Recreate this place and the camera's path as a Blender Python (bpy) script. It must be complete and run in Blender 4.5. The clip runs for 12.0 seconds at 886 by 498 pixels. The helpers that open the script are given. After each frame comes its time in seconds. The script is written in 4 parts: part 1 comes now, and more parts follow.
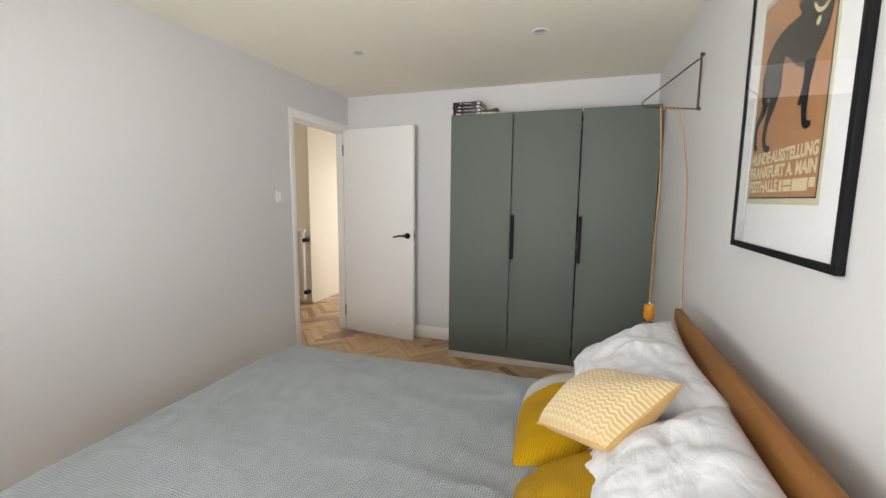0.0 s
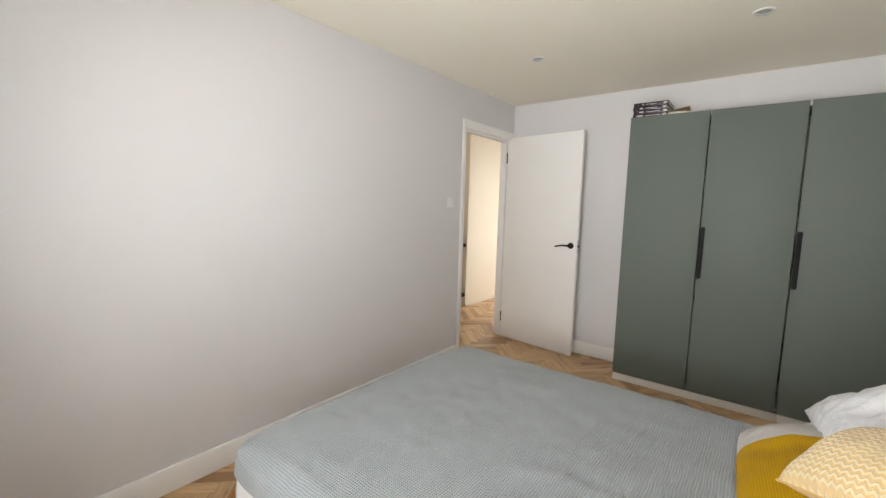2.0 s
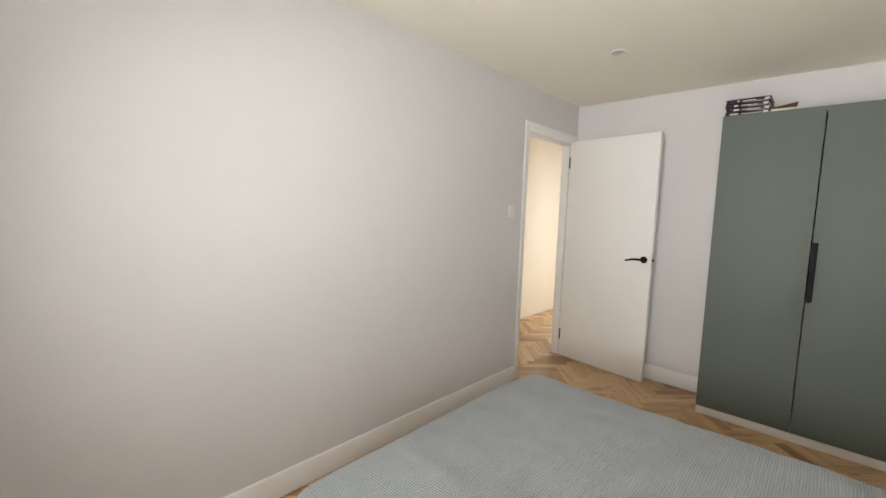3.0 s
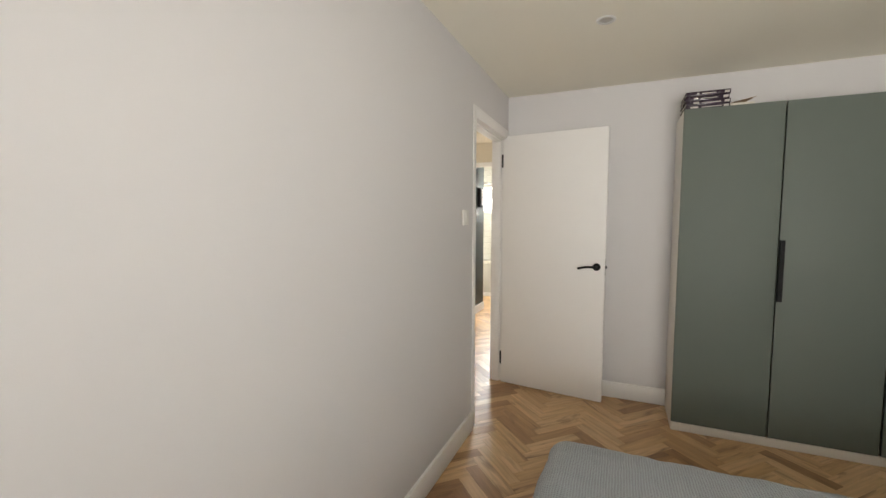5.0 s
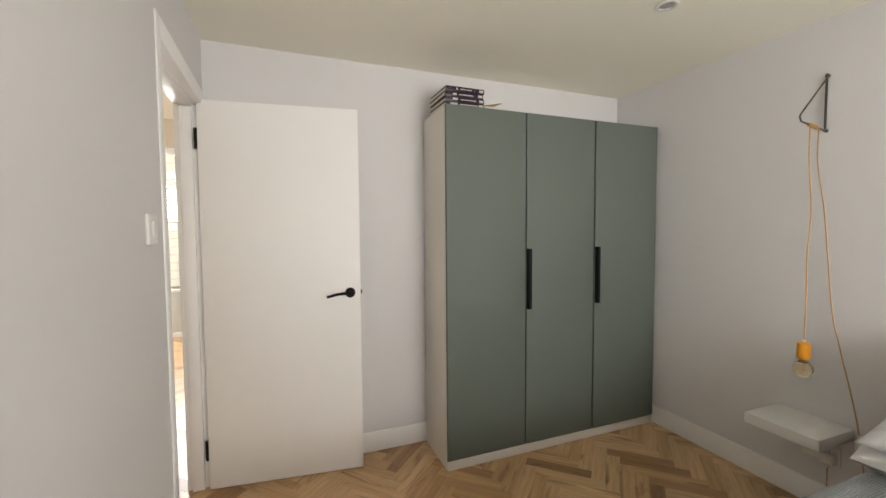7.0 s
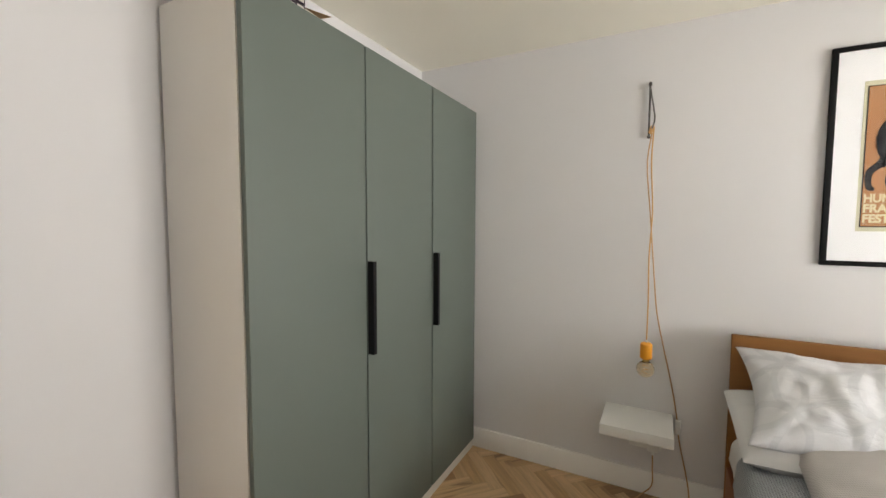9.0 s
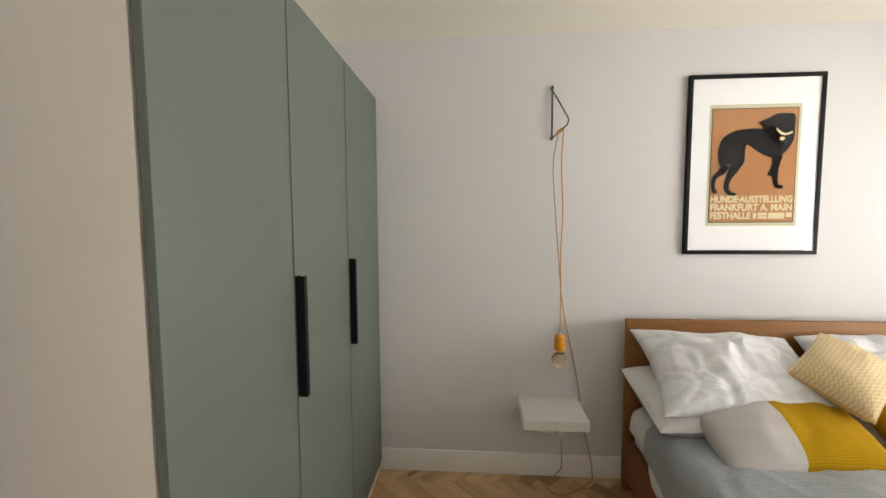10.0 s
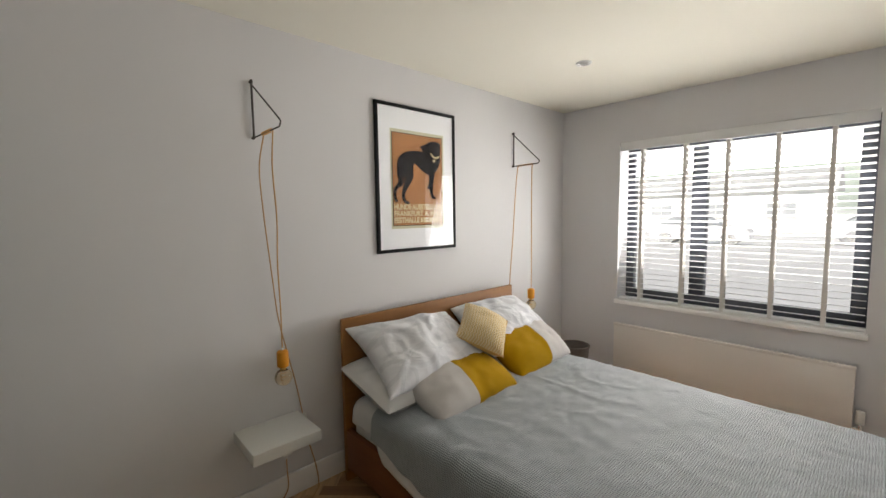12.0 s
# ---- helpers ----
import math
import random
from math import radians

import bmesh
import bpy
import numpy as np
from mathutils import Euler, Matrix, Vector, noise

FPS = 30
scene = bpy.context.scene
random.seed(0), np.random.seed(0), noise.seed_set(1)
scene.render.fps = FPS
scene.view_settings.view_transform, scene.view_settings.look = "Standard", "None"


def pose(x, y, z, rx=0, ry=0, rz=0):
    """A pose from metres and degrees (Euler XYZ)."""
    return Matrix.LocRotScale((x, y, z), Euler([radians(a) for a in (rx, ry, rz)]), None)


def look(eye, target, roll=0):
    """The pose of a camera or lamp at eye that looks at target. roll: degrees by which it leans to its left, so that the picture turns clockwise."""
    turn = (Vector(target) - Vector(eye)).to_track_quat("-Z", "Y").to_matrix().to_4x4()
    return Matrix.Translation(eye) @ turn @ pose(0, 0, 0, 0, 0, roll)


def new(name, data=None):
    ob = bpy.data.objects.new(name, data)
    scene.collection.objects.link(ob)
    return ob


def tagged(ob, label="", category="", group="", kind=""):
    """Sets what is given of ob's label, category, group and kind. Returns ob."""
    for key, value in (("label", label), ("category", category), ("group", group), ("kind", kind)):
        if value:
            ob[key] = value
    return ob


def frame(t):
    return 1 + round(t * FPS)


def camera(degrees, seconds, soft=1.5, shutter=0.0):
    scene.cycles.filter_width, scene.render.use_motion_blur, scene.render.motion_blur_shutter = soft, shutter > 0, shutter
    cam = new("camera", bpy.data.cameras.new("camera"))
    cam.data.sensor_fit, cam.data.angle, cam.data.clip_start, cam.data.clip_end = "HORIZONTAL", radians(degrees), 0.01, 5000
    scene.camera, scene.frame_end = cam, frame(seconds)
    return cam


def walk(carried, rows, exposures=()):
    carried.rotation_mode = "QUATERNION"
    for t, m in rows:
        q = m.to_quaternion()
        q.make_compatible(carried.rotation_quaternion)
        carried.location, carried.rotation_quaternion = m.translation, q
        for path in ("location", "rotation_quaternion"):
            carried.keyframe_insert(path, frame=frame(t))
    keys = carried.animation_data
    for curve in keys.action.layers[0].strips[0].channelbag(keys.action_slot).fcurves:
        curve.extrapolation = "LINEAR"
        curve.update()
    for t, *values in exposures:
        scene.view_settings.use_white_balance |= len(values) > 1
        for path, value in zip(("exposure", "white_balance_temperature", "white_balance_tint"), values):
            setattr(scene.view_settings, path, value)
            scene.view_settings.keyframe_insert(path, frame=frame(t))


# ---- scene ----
cam = camera(94.5, 12.0)
PATH = [
    (0, (-0.026, -0.022, 1.33), (-0.662, 1.858, 1.083), 0.6),
    (0.5, (-0.036, -0.068, 1.315), (-0.855, 1.738, 1.063), 0.8),
    (1, (-0.065, -0.086, 1.307), (-1.025, 1.65, 1.059), 1.0),
    (1.5, (-0.129, -0.1, 1.309), (-1.217, 1.562, 1.072), 1.2),
    (2, (-0.212, -0.093, 1.311), (-1.435, 1.474, 1.095), 1.6),
    (2.5, (-0.345, -0.065, 1.327), (-1.678, 1.413, 1.126), 1.9),
    (2.7, (-0.395, -0.046, 1.338), (-1.760, 1.395, 1.139), 1.8),
    (4.3, (-1.041, 0.174, 1.322), (-2.191, 1.803, 1.165), 1.3),
    (4.5, (-1.149, 0.213, 1.327), (-2.218, 1.897, 1.178), 0.9),
    (5, (-1.387, 0.298, 1.324), (-2.169, 2.133, 1.177), 0.1),
    (5.5, (-1.628, 0.467, 1.323), (-2.01, 2.425, 1.183), -0.2),
    (6, (-1.751, 0.66, 1.341), (-1.743, 2.655, 1.202), -0.4),
    (6.5, (-1.845, 0.898, 1.338), (-1.45, 2.855, 1.226), -0.4),
    (7, (-1.861, 1.15, 1.331), (-1.124, 3.006, 1.227), -0.4),
    (7.2, (-1.862, 1.260, 1.324), (-0.973, 3.050, 1.241), -0.3),
    (9, (-1.746, 2.212, 1.354), (0.021, 3.14, 1.221), 0.2),
    (9.5, (-1.688, 2.437, 1.354), (0.227, 2.993, 1.209), -0.0),
    (10, (-1.649, 2.655, 1.367), (0.339, 2.806, 1.217), -0.3),
    (10.5, (-1.594, 2.784, 1.355), (0.382, 2.514, 1.202), -0.7),
    (11, (-1.513, 2.863, 1.366), (0.352, 2.16, 1.209), -0.7),
    (11.5, (-1.487, 2.898, 1.376), (0.195, 1.827, 1.224), -0.9),
    (12, (-1.495, 2.933, 1.408), (-0.035, 1.577, 1.236), -0.8),
]
EXPOSURES = [(0, -0.10, 6450, 10), (1.0, -0.05, 6450, 10), (2.5, -0.04, 6600, 10), (4.5, -0.33, 6830, 10), (5.0, -0.33, 6880, 10), (5.5, -0.28, 6880, 10), (6.5, -0.06, 6820, 10), (7.0, -0.04, 6800, 10), (9.0, 0.22, 6720, 10), (9.5, 0.24, 6720, 10), (10.0, 0.17, 6850, 10), (10.5, 0.12, 6850, 10), (11.0, 0.0, 6800, 10), (11.5, -0.22, 6720, 10), (12.0, -0.41, 6650, 10)]
walk(cam, [(t, look(eye, target, roll)) for t, eye, target, roll in PATH], EXPOSURES)

# ---- world, window light ----
world = bpy.data.worlds.new("world")
scene.world = world
world.use_nodes = True
wn = world.node_tree
sky = wn.nodes.new("ShaderNodeTexSky")
sky.sky_type, sky.sun_disc = "NISHITA", False
sky.sun_elevation, sky.sun_rotation = radians(42), radians(0)
wn.links.new(sky.outputs[0], wn.nodes["Background"].inputs[0])
wn.nodes["Background"].inputs[1].default_value = 0.12


sun = new("sun", bpy.data.lights.new("sun", "SUN"))
sun.data.energy, sun.data.angle, sun.data.color = 5.0, radians(0.6), (1.0, 0.95, 0.88)
sun.matrix_world = look((0, 20, 18), (0.6, 0, 0))


def area_lamp(name, m, sx, sy, watts, color, spread=180):
    data = bpy.data.lights.new(name, "AREA")
    data.shape, data.size, data.size_y, data.energy, data.color = "RECTANGLE", sx, sy, watts, color
    data.spread = radians(spread)
    ob = new(name, data)
    ob.matrix_world = m
    return ob


# the sky's light in the bedroom window and in the far window, then two added fill lamps
YS_LAMP = -0.475
area_lamp("window_daylight", look((-0.74, YS_LAMP, 1.32), (-0.74, 1.525, 1.80)), 1.40, 1.18, 66, (1.0, 0.985, 0.955), 156)
area_lamp("bathroom_daylight", look((-3.30, 7.222, 1.68), (-3.10, 5.0, 1.0)), 0.9, 0.42, 120, (0.93, 0.97, 1.0))
# added fill lamp near the stairs; no window is known or built there
area_lamp("landing_fill", look((-4.25, 3.4, 1.5), (-3.0, 4.2, 1.1)), 0.9, 1.2, 7, (1.0, 0.90, 0.76))
# added fill lamp in a made-up doorway, brightens the landing's west wall
area_lamp("added_room_fill", look((-2.27, 4.75, 1.05), (-3.2, 4.70, 1.05)), 0.66, 1.85, 11, (1.0, 0.95, 0.87))

# ---- materials ----


def mat(name, color, rough=0.6, metal=0.0, vary=0.04, vary_scale=3.0, bump=0.0, bump_scale=200.0, coat=0.0, sheen=0.0, spec=0.5):
    """A principled material with broad stains and a fine grain."""
    m = bpy.data.materials.new(name)
    m.use_nodes = True
    nt = m.node_tree
    b = nt.nodes["Principled BSDF"]
    b.inputs["Roughness"].default_value, b.inputs["Metallic"].default_value = rough, metal
    b.inputs["Coat Weight"].default_value, b.inputs["Sheen Weight"].default_value = coat, sheen
    b.inputs["Specular IOR Level"].default_value = spec
    tc = nt.nodes.new("ShaderNodeTexCoord")
    n1 = nt.nodes.new("ShaderNodeTexNoise")
    n1.inputs["Scale"].default_value, n1.inputs["Detail"].default_value = vary_scale, 6
    nt.links.new(tc.outputs["Object"], n1.inputs["Vector"])
    ramp = nt.nodes.new("ShaderNodeMix")
    ramp.data_type = "RGBA"
    ramp.inputs["A"].default_value = (*[c * (1 - vary) for c in color], 1)
    ramp.inputs["B"].default_value = (*[min(1, c * (1 + vary)) for c in color], 1)
    nt.links.new(n1.outputs["Fac"], ramp.inputs["Factor"])
    nt.links.new(ramp.outputs["Result"], b.inputs["Base Color"])
    rr = nt.nodes.new("ShaderNodeMapRange")
    rr.inputs["To Min"].default_value, rr.inputs["To Max"].default_value = max(0, rough - 0.08), min(1, rough + 0.08)
    nt.links.new(n1.outputs["Fac"], rr.inputs["Value"])
    nt.links.new(rr.outputs["Result"], b.inputs["Roughness"])
    if bump:
        n2 = nt.nodes.new("ShaderNodeTexNoise")
        n2.inputs["Scale"].default_value, n2.inputs["Detail"].default_value = bump_scale, 4
        nt.links.new(tc.outputs["Object"], n2.inputs["Vector"])
        bp = nt.nodes.new("ShaderNodeBump")
        bp.inputs["Strength"].default_value, bp.inputs["Distance"].default_value = bump, 0.002
        nt.links.new(n2.outputs["Fac"], bp.inputs["Height"])
        nt.links.new(bp.outputs["Normal"], b.inputs["Normal"])
    return m


def node(nt, kind, **values):
    n = nt.nodes.new(kind)
    for key, v in values.items():
        n.inputs[key.replace("_", " ")].default_value = v
    return n


def maths(nt, op, a, b=None):
    n = nt.nodes.new("ShaderNodeMath")
    n.operation = op
    for i, v in enumerate((a, b)):
        if v is None:
            continue
        if isinstance(v, (int, float)):
            n.inputs[i].default_value = v
        else:
            nt.links.new(v, n.inputs[i])
    return n.outputs[0]


def mix_color(nt, fac, a, b):
    n = nt.nodes.new("ShaderNodeMix")
    n.data_type = "RGBA"
    for key, v in (("Factor", fac), ("A", a), ("B", b)):
        if isinstance(v, (int, float)):
            n.inputs[key].default_value = v
        elif isinstance(v, tuple):
            n.inputs[key].default_value = (*v, 1)
        else:
            nt.links.new(v, n.inputs[key])
    return n.outputs["Result"]


def uv_xy(nt, scale=1.0):
    tc = nt.nodes.new("ShaderNodeTexCoord")
    sep = nt.nodes.new("ShaderNodeSeparateXYZ")
    nt.links.new(tc.outputs["UV"], sep.inputs[0])
    return tc, maths(nt, "MULTIPLY", sep.outputs[0], scale), maths(nt, "MULTIPLY", sep.outputs[1], scale)


def blank(name, rough, sheen=0.0):
    m = bpy.data.materials.new(name)
    m.use_nodes = True
    b = m.node_tree.nodes["Principled BSDF"]
    b.inputs["Roughness"].default_value, b.inputs["Sheen Weight"].default_value = rough, sheen
    return m, m.node_tree, b


def add_bump(nt, b, height, strength, distance):
    bp = nt.nodes.new("ShaderNodeBump")
    bp.inputs["Strength"].default_value, bp.inputs["Distance"].default_value = strength, distance
    nt.links.new(height, bp.inputs["Height"])
    nt.links.new(bp.outputs["Normal"], b.inputs["Normal"])


def oak(name, per_island):
    """Oak block: a tone for each piece, long grain, darker streaks and small knots, all in the block's own length."""
    m, nt, b = blank(name, 0.36)
    tc = nt.nodes.new("ShaderNodeTexCoord")
    if per_island:
        rnd = nt.nodes.new("ShaderNodeNewGeometry").outputs["Random Per Island"]
    else:
        rnd = nt.nodes.new("ShaderNodeObjectInfo").outputs["Random"]
    off = nt.nodes.new("ShaderNodeCombineXYZ")
    nt.links.new(maths(nt, "MULTIPLY", rnd, 37.0), off.inputs[0])
    nt.links.new(maths(nt, "MULTIPLY", rnd, 91.0), off.inputs[1])
    add = nt.nodes.new("ShaderNodeVectorMath")
    nt.links.new(tc.outputs["UV"], add.inputs[0])
    nt.links.new(off.outputs[0], add.inputs[1])
    mp = nt.nodes.new("ShaderNodeMapping")
    mp.inputs["Scale"].default_value = (3.0, 42.0, 1.0)
    nt.links.new(add.outputs[0], mp.inputs[0])
    grain = node(nt, "ShaderNodeTexNoise", Scale=1.0, Detail=7.0, Roughness=0.62, Distortion=0.5)
    nt.links.new(mp.outputs[0], grain.inputs["Vector"])
    mp2 = nt.nodes.new("ShaderNodeMapping")
    mp2.inputs["Scale"].default_value = (2.2, 13.0, 1.0)
    nt.links.new(add.outputs[0], mp2.inputs[0])
    streak = node(nt, "ShaderNodeTexNoise", Scale=1.0, Detail=3.0, Distortion=1.2)
    nt.links.new(mp2.outputs[0], streak.inputs["Vector"])
    tone = nt.nodes.new("ShaderNodeValToRGB")
    el = tone.color_ramp.elements
    el[0].position, el[0].color = 0.0, (0.30, 0.162, 0.074, 1)
    el[1].position, el[1].color = 1.0, (0.70, 0.475, 0.26, 1)
    e = el.new(0.28)
    e.color = (0.55, 0.345, 0.168, 1)
    nt.links.new(rnd, tone.inputs[0])
    g = nt.nodes.new("ShaderNodeMapRange")
    g.inputs["From Min"].default_value, g.inputs["From Max"].default_value = 0.3, 0.7
    g.inputs["To Min"].default_value, g.inputs["To Max"].default_value = 0.72, 1.14
    nt.links.new(grain.outputs["Fac"], g.inputs["Value"])
    s = nt.nodes.new("ShaderNodeMapRange")
    s.inputs["From Min"].default_value, s.inputs["From Max"].default_value = 0.56, 0.72
    s.inputs["To Min"].default_value, s.inputs["To Max"].default_value = 0.0, 0.85
    nt.links.new(streak.outputs["Fac"], s.inputs["Value"])
    c1 = mix_color(nt, s.outputs[0], tone.outputs[0], (0.19, 0.10, 0.05))
    vm = nt.nodes.new("ShaderNodeVectorMath")
    vm.operation = "MULTIPLY"
    nt.links.new(c1, vm.inputs[0])
    nt.links.new(g.outputs[0], vm.inputs[1])
    nt.links.new(vm.outputs[0], b.inputs["Base Color"])
    add_bump(nt, b, grain.outputs["Fac"], 0.12, 0.001)
    return m


def long_wood(name, dark, light, along, rough=0.42):
    m, nt, b = blank(name, rough)
    tc = nt.nodes.new("ShaderNodeTexCoord")
    mp = nt.nodes.new("ShaderNodeMapping")
    mp.inputs["Scale"].default_value = tuple(1.6 if i == along else 26.0 for i in range(3))
    nt.links.new(tc.outputs["Object"], mp.inputs[0])
    n = node(nt, "ShaderNodeTexNoise", Scale=1.0, Detail=8.0, Roughness=0.6, Distortion=0.8)
    nt.links.new(mp.outputs[0], n.inputs["Vector"])
    nt.links.new(mix_color(nt, n.outputs["Fac"], dark, light), b.inputs["Base Color"])
    add_bump(nt, b, n.outputs["Fac"], 0.08, 0.001)
    return m


def waffle(name, dark, light, cell, depth, rough=0.95, sheen=0.03, stagger=False, spec=0.15):
    """A knitted honeycomb: raised ribs round small hollows whose shade is painted into the colour, with broad uneven
    patches.
    """
    m, nt, b = blank(name, rough, sheen)
    b.inputs["Specular IOR Level"].default_value = spec
    tc, u, v = uv_xy(nt, math.pi / cell)
    wob = node(nt, "ShaderNodeTexNoise", Scale=14.0, Detail=3.0)
    nt.links.new(tc.outputs["UV"], wob.inputs["Vector"])
    w = maths(nt, "MULTIPLY", wob.outputs["Fac"], 3.4)
    u, v = maths(nt, "ADD", u, w), maths(nt, "ADD", v, w)
    if stagger:
        u, v = maths(nt, "ADD", u, maths(nt, "MULTIPLY", v, 0.5)), v
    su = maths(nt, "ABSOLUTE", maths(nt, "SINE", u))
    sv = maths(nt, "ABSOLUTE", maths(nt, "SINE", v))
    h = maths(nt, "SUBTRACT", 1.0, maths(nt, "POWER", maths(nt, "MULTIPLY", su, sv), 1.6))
    patch = node(nt, "ShaderNodeTexNoise", Scale=5.0, Detail=9.0, Roughness=0.65)
    nt.links.new(tc.outputs["UV"], patch.inputs["Vector"])
    fuzz = node(nt, "ShaderNodeTexNoise", Scale=420.0, Detail=2.0)
    nt.links.new(tc.outputs["UV"], fuzz.inputs["Vector"])
    blot = nt.nodes.new("ShaderNodeMapRange")
    blot.inputs["From Min"].default_value, blot.inputs["From Max"].default_value = 0.35, 0.65
    nt.links.new(patch.outputs["Fac"], blot.inputs["Value"])
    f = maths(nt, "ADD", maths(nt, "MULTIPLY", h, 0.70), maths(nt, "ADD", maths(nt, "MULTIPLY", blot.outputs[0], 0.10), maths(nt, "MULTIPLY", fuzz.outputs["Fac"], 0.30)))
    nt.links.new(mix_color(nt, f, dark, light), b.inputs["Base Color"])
    worn = maths(nt, "ADD", maths(nt, "MULTIPLY", blot.outputs[0], 0.45), 0.55)
    hh = maths(nt, "ADD", maths(nt, "MULTIPLY", h, worn), maths(nt, "ADD", maths(nt, "MULTIPLY", fuzz.outputs["Fac"], 0.6), maths(nt, "MULTIPLY", patch.outputs["Fac"], 1.6)))
    add_bump(nt, b, hh, 0.9, depth)
    return m


def leaf_cotton(name):
    """White cotton printed with pale grey outlines of overlapping circles that form four-petalled flowers."""
    m, nt, b = blank(name, 0.85, 0.15)
    tc, u, v = uv_xy(nt, 1.0)
    wob = node(nt, "ShaderNodeTexNoise", Scale=4.0, Detail=2.0)
    nt.links.new(tc.outputs["UV"], wob.inputs["Vector"])
    w = maths(nt, "MULTIPLY", maths(nt, "SUBTRACT", wob.outputs["Fac"], 0.5), 0.07)
    u, v = maths(nt, "ADD", u, w), maths(nt, "SUBTRACT", v, w)
    cell = 0.23
    fu, fv = maths(nt, "FRACT", maths(nt, "DIVIDE", u, cell)), maths(nt, "FRACT", maths(nt, "DIVIDE", v, cell))
    hits = None
    for ox in (0, 1):
        for oy in (0, 1):
            du, dv = maths(nt, "SUBTRACT", fu, ox), maths(nt, "SUBTRACT", fv, oy)
            r = maths(nt, "SQRT", maths(nt, "ADD", maths(nt, "MULTIPLY", du, du), maths(nt, "MULTIPLY", dv, dv)))
            off = maths(nt, "ABSOLUTE", maths(nt, "SUBTRACT", r, 0.707))
            ring = nt.nodes.new("ShaderNodeMapRange")
            for key, val in (("From Min", 0.062), ("From Max", 0.045), ("To Min", 0.0), ("To Max", 1.0)):
                ring.inputs[key].default_value = val
            nt.links.new(off, ring.inputs["Value"])
            hits = ring.outputs[0] if hits is None else maths(nt, "MAXIMUM", hits, ring.outputs[0])
    fuzz = node(nt, "ShaderNodeTexNoise", Scale=60.0, Detail=4.0)
    nt.links.new(tc.outputs["UV"], fuzz.inputs["Vector"])
    fac = maths(nt, "MULTIPLY", hits, maths(nt, "ADD", maths(nt, "MULTIPLY", fuzz.outputs["Fac"], 0.4), 0.6))
    nt.links.new(mix_color(nt, fac, (0.80, 0.81, 0.85), (0.695, 0.71, 0.75)), b.inputs["Base Color"])
    mp = nt.nodes.new("ShaderNodeMapping")
    mp.inputs["Scale"].default_value, mp.inputs["Rotation"].default_value = (7.0, 15.0, 1.0), (0, 0, 0.7)
    nt.links.new(tc.outputs["UV"], mp.inputs[0])
    crumple = node(nt, "ShaderNodeTexNoise", Scale=1.2, Detail=6.0, Roughness=0.6, Distortion=1.2)
    nt.links.new(mp.outputs[0], crumple.inputs["Vector"])
    add_bump(nt, b, maths(nt, "ADD", crumple.outputs["Fac"], maths(nt, "MULTIPLY", fuzz.outputs["Fac"], 0.05)), 0.55, 0.012)
    return m


def chevron_knit(name):
    """Cream rows zigzag over yellow wool."""
    m, nt, b = blank(name, 0.9, 0.3)
    tc, u, v = uv_xy(nt, 1.0)
    wob = node(nt, "ShaderNodeTexNoise", Scale=20.0, Detail=2.0)
    nt.links.new(tc.outputs["UV"], wob.inputs["Vector"])
    tri = maths(nt, "PINGPONG", u, 0.011)
    row = maths(nt, "ADD", maths(nt, "ADD", v, maths(nt, "MULTIPLY", tri, 0.75)), maths(nt, "MULTIPLY", wob.outputs["Fac"], 0.004))
    s = maths(nt, "SINE", maths(nt, "MULTIPLY", row, 2 * math.pi / 0.0155))
    f = nt.nodes.new("ShaderNodeMapRange")
    f.inputs["From Min"].default_value, f.inputs["From Max"].default_value = -0.25, 0.5
    nt.links.new(s, f.inputs["Value"])
    nt.links.new(mix_color(nt, f.outputs[0], (0.75, 0.54, 0.25), (0.82, 0.68, 0.43)), b.inputs["Base Color"])
    add_bump(nt, b, f.outputs[0], 0.8, 0.004)
    return m


def glass(name, color=(1, 1, 1), ior=1.45, rough=0.0):
    m, nt, b = blank(name, rough)
    b.inputs["Base Color"].default_value = (*color, 1)
    b.inputs["Transmission Weight"].default_value, b.inputs["IOR"].default_value = 1.0, ior
    return m


WALL = mat("lilac_white_wall_paint", (0.712, 0.704, 0.714), 0.85, vary=0.02, vary_scale=1.4, bump=0.08, bump_scale=260)
CEIL = mat("warm_white_ceiling_paint", (0.90, 0.868, 0.765), 0.9, vary=0.02, vary_scale=1.0, bump=0.06, bump_scale=200)
CREAM = mat("cream_hall_paint", (0.78, 0.715, 0.60), 0.85, vary=0.02, vary_scale=1.5, bump=0.06)
TRIM = mat("white_satin_paint", (0.91, 0.905, 0.90), 0.55, spec=0.35, vary=0.015, vary_scale=6, bump=0.03, bump_scale=90)
SAGE = mat("sage_green_laminate", (0.131, 0.156, 0.137), 0.60, spec=0.42, vary=0.03, vary_scale=5, bump=0.02, bump_scale=400)
MELAMINE = mat("off_white_melamine", (0.74, 0.71, 0.66), 0.45, vary=0.02, vary_scale=5)
BLACK = mat("matt_black_metal", (0.008, 0.008, 0.009), 0.6, spec=0.18, metal=0.0, vary=0.2, vary_scale=30)
GREYMETAL = mat("dark_bronze_metal", (0.075, 0.066, 0.060), 0.42, metal=0.5, vary=0.2, vary_scale=30)
CHROME = mat("brushed_chrome", (0.75, 0.74, 0.72), 0.25, metal=1.0, vary=0.05, vary_scale=30)
# car glass and tyres whitened: the outdoor glare is put into their colour
CARGLASS = mat("overexposed_car_glass", (0.48, 0.50, 0.52), 0.2, vary=0.1, vary_scale=4)
TYRE = mat("overexposed_rubber", (0.36, 0.36, 0.36), 0.8, vary=0.1, vary_scale=9)
DARK = mat("pin_hole_shade", (0.05, 0.05, 0.05), 0.7, vary=0.2, vary_scale=20)
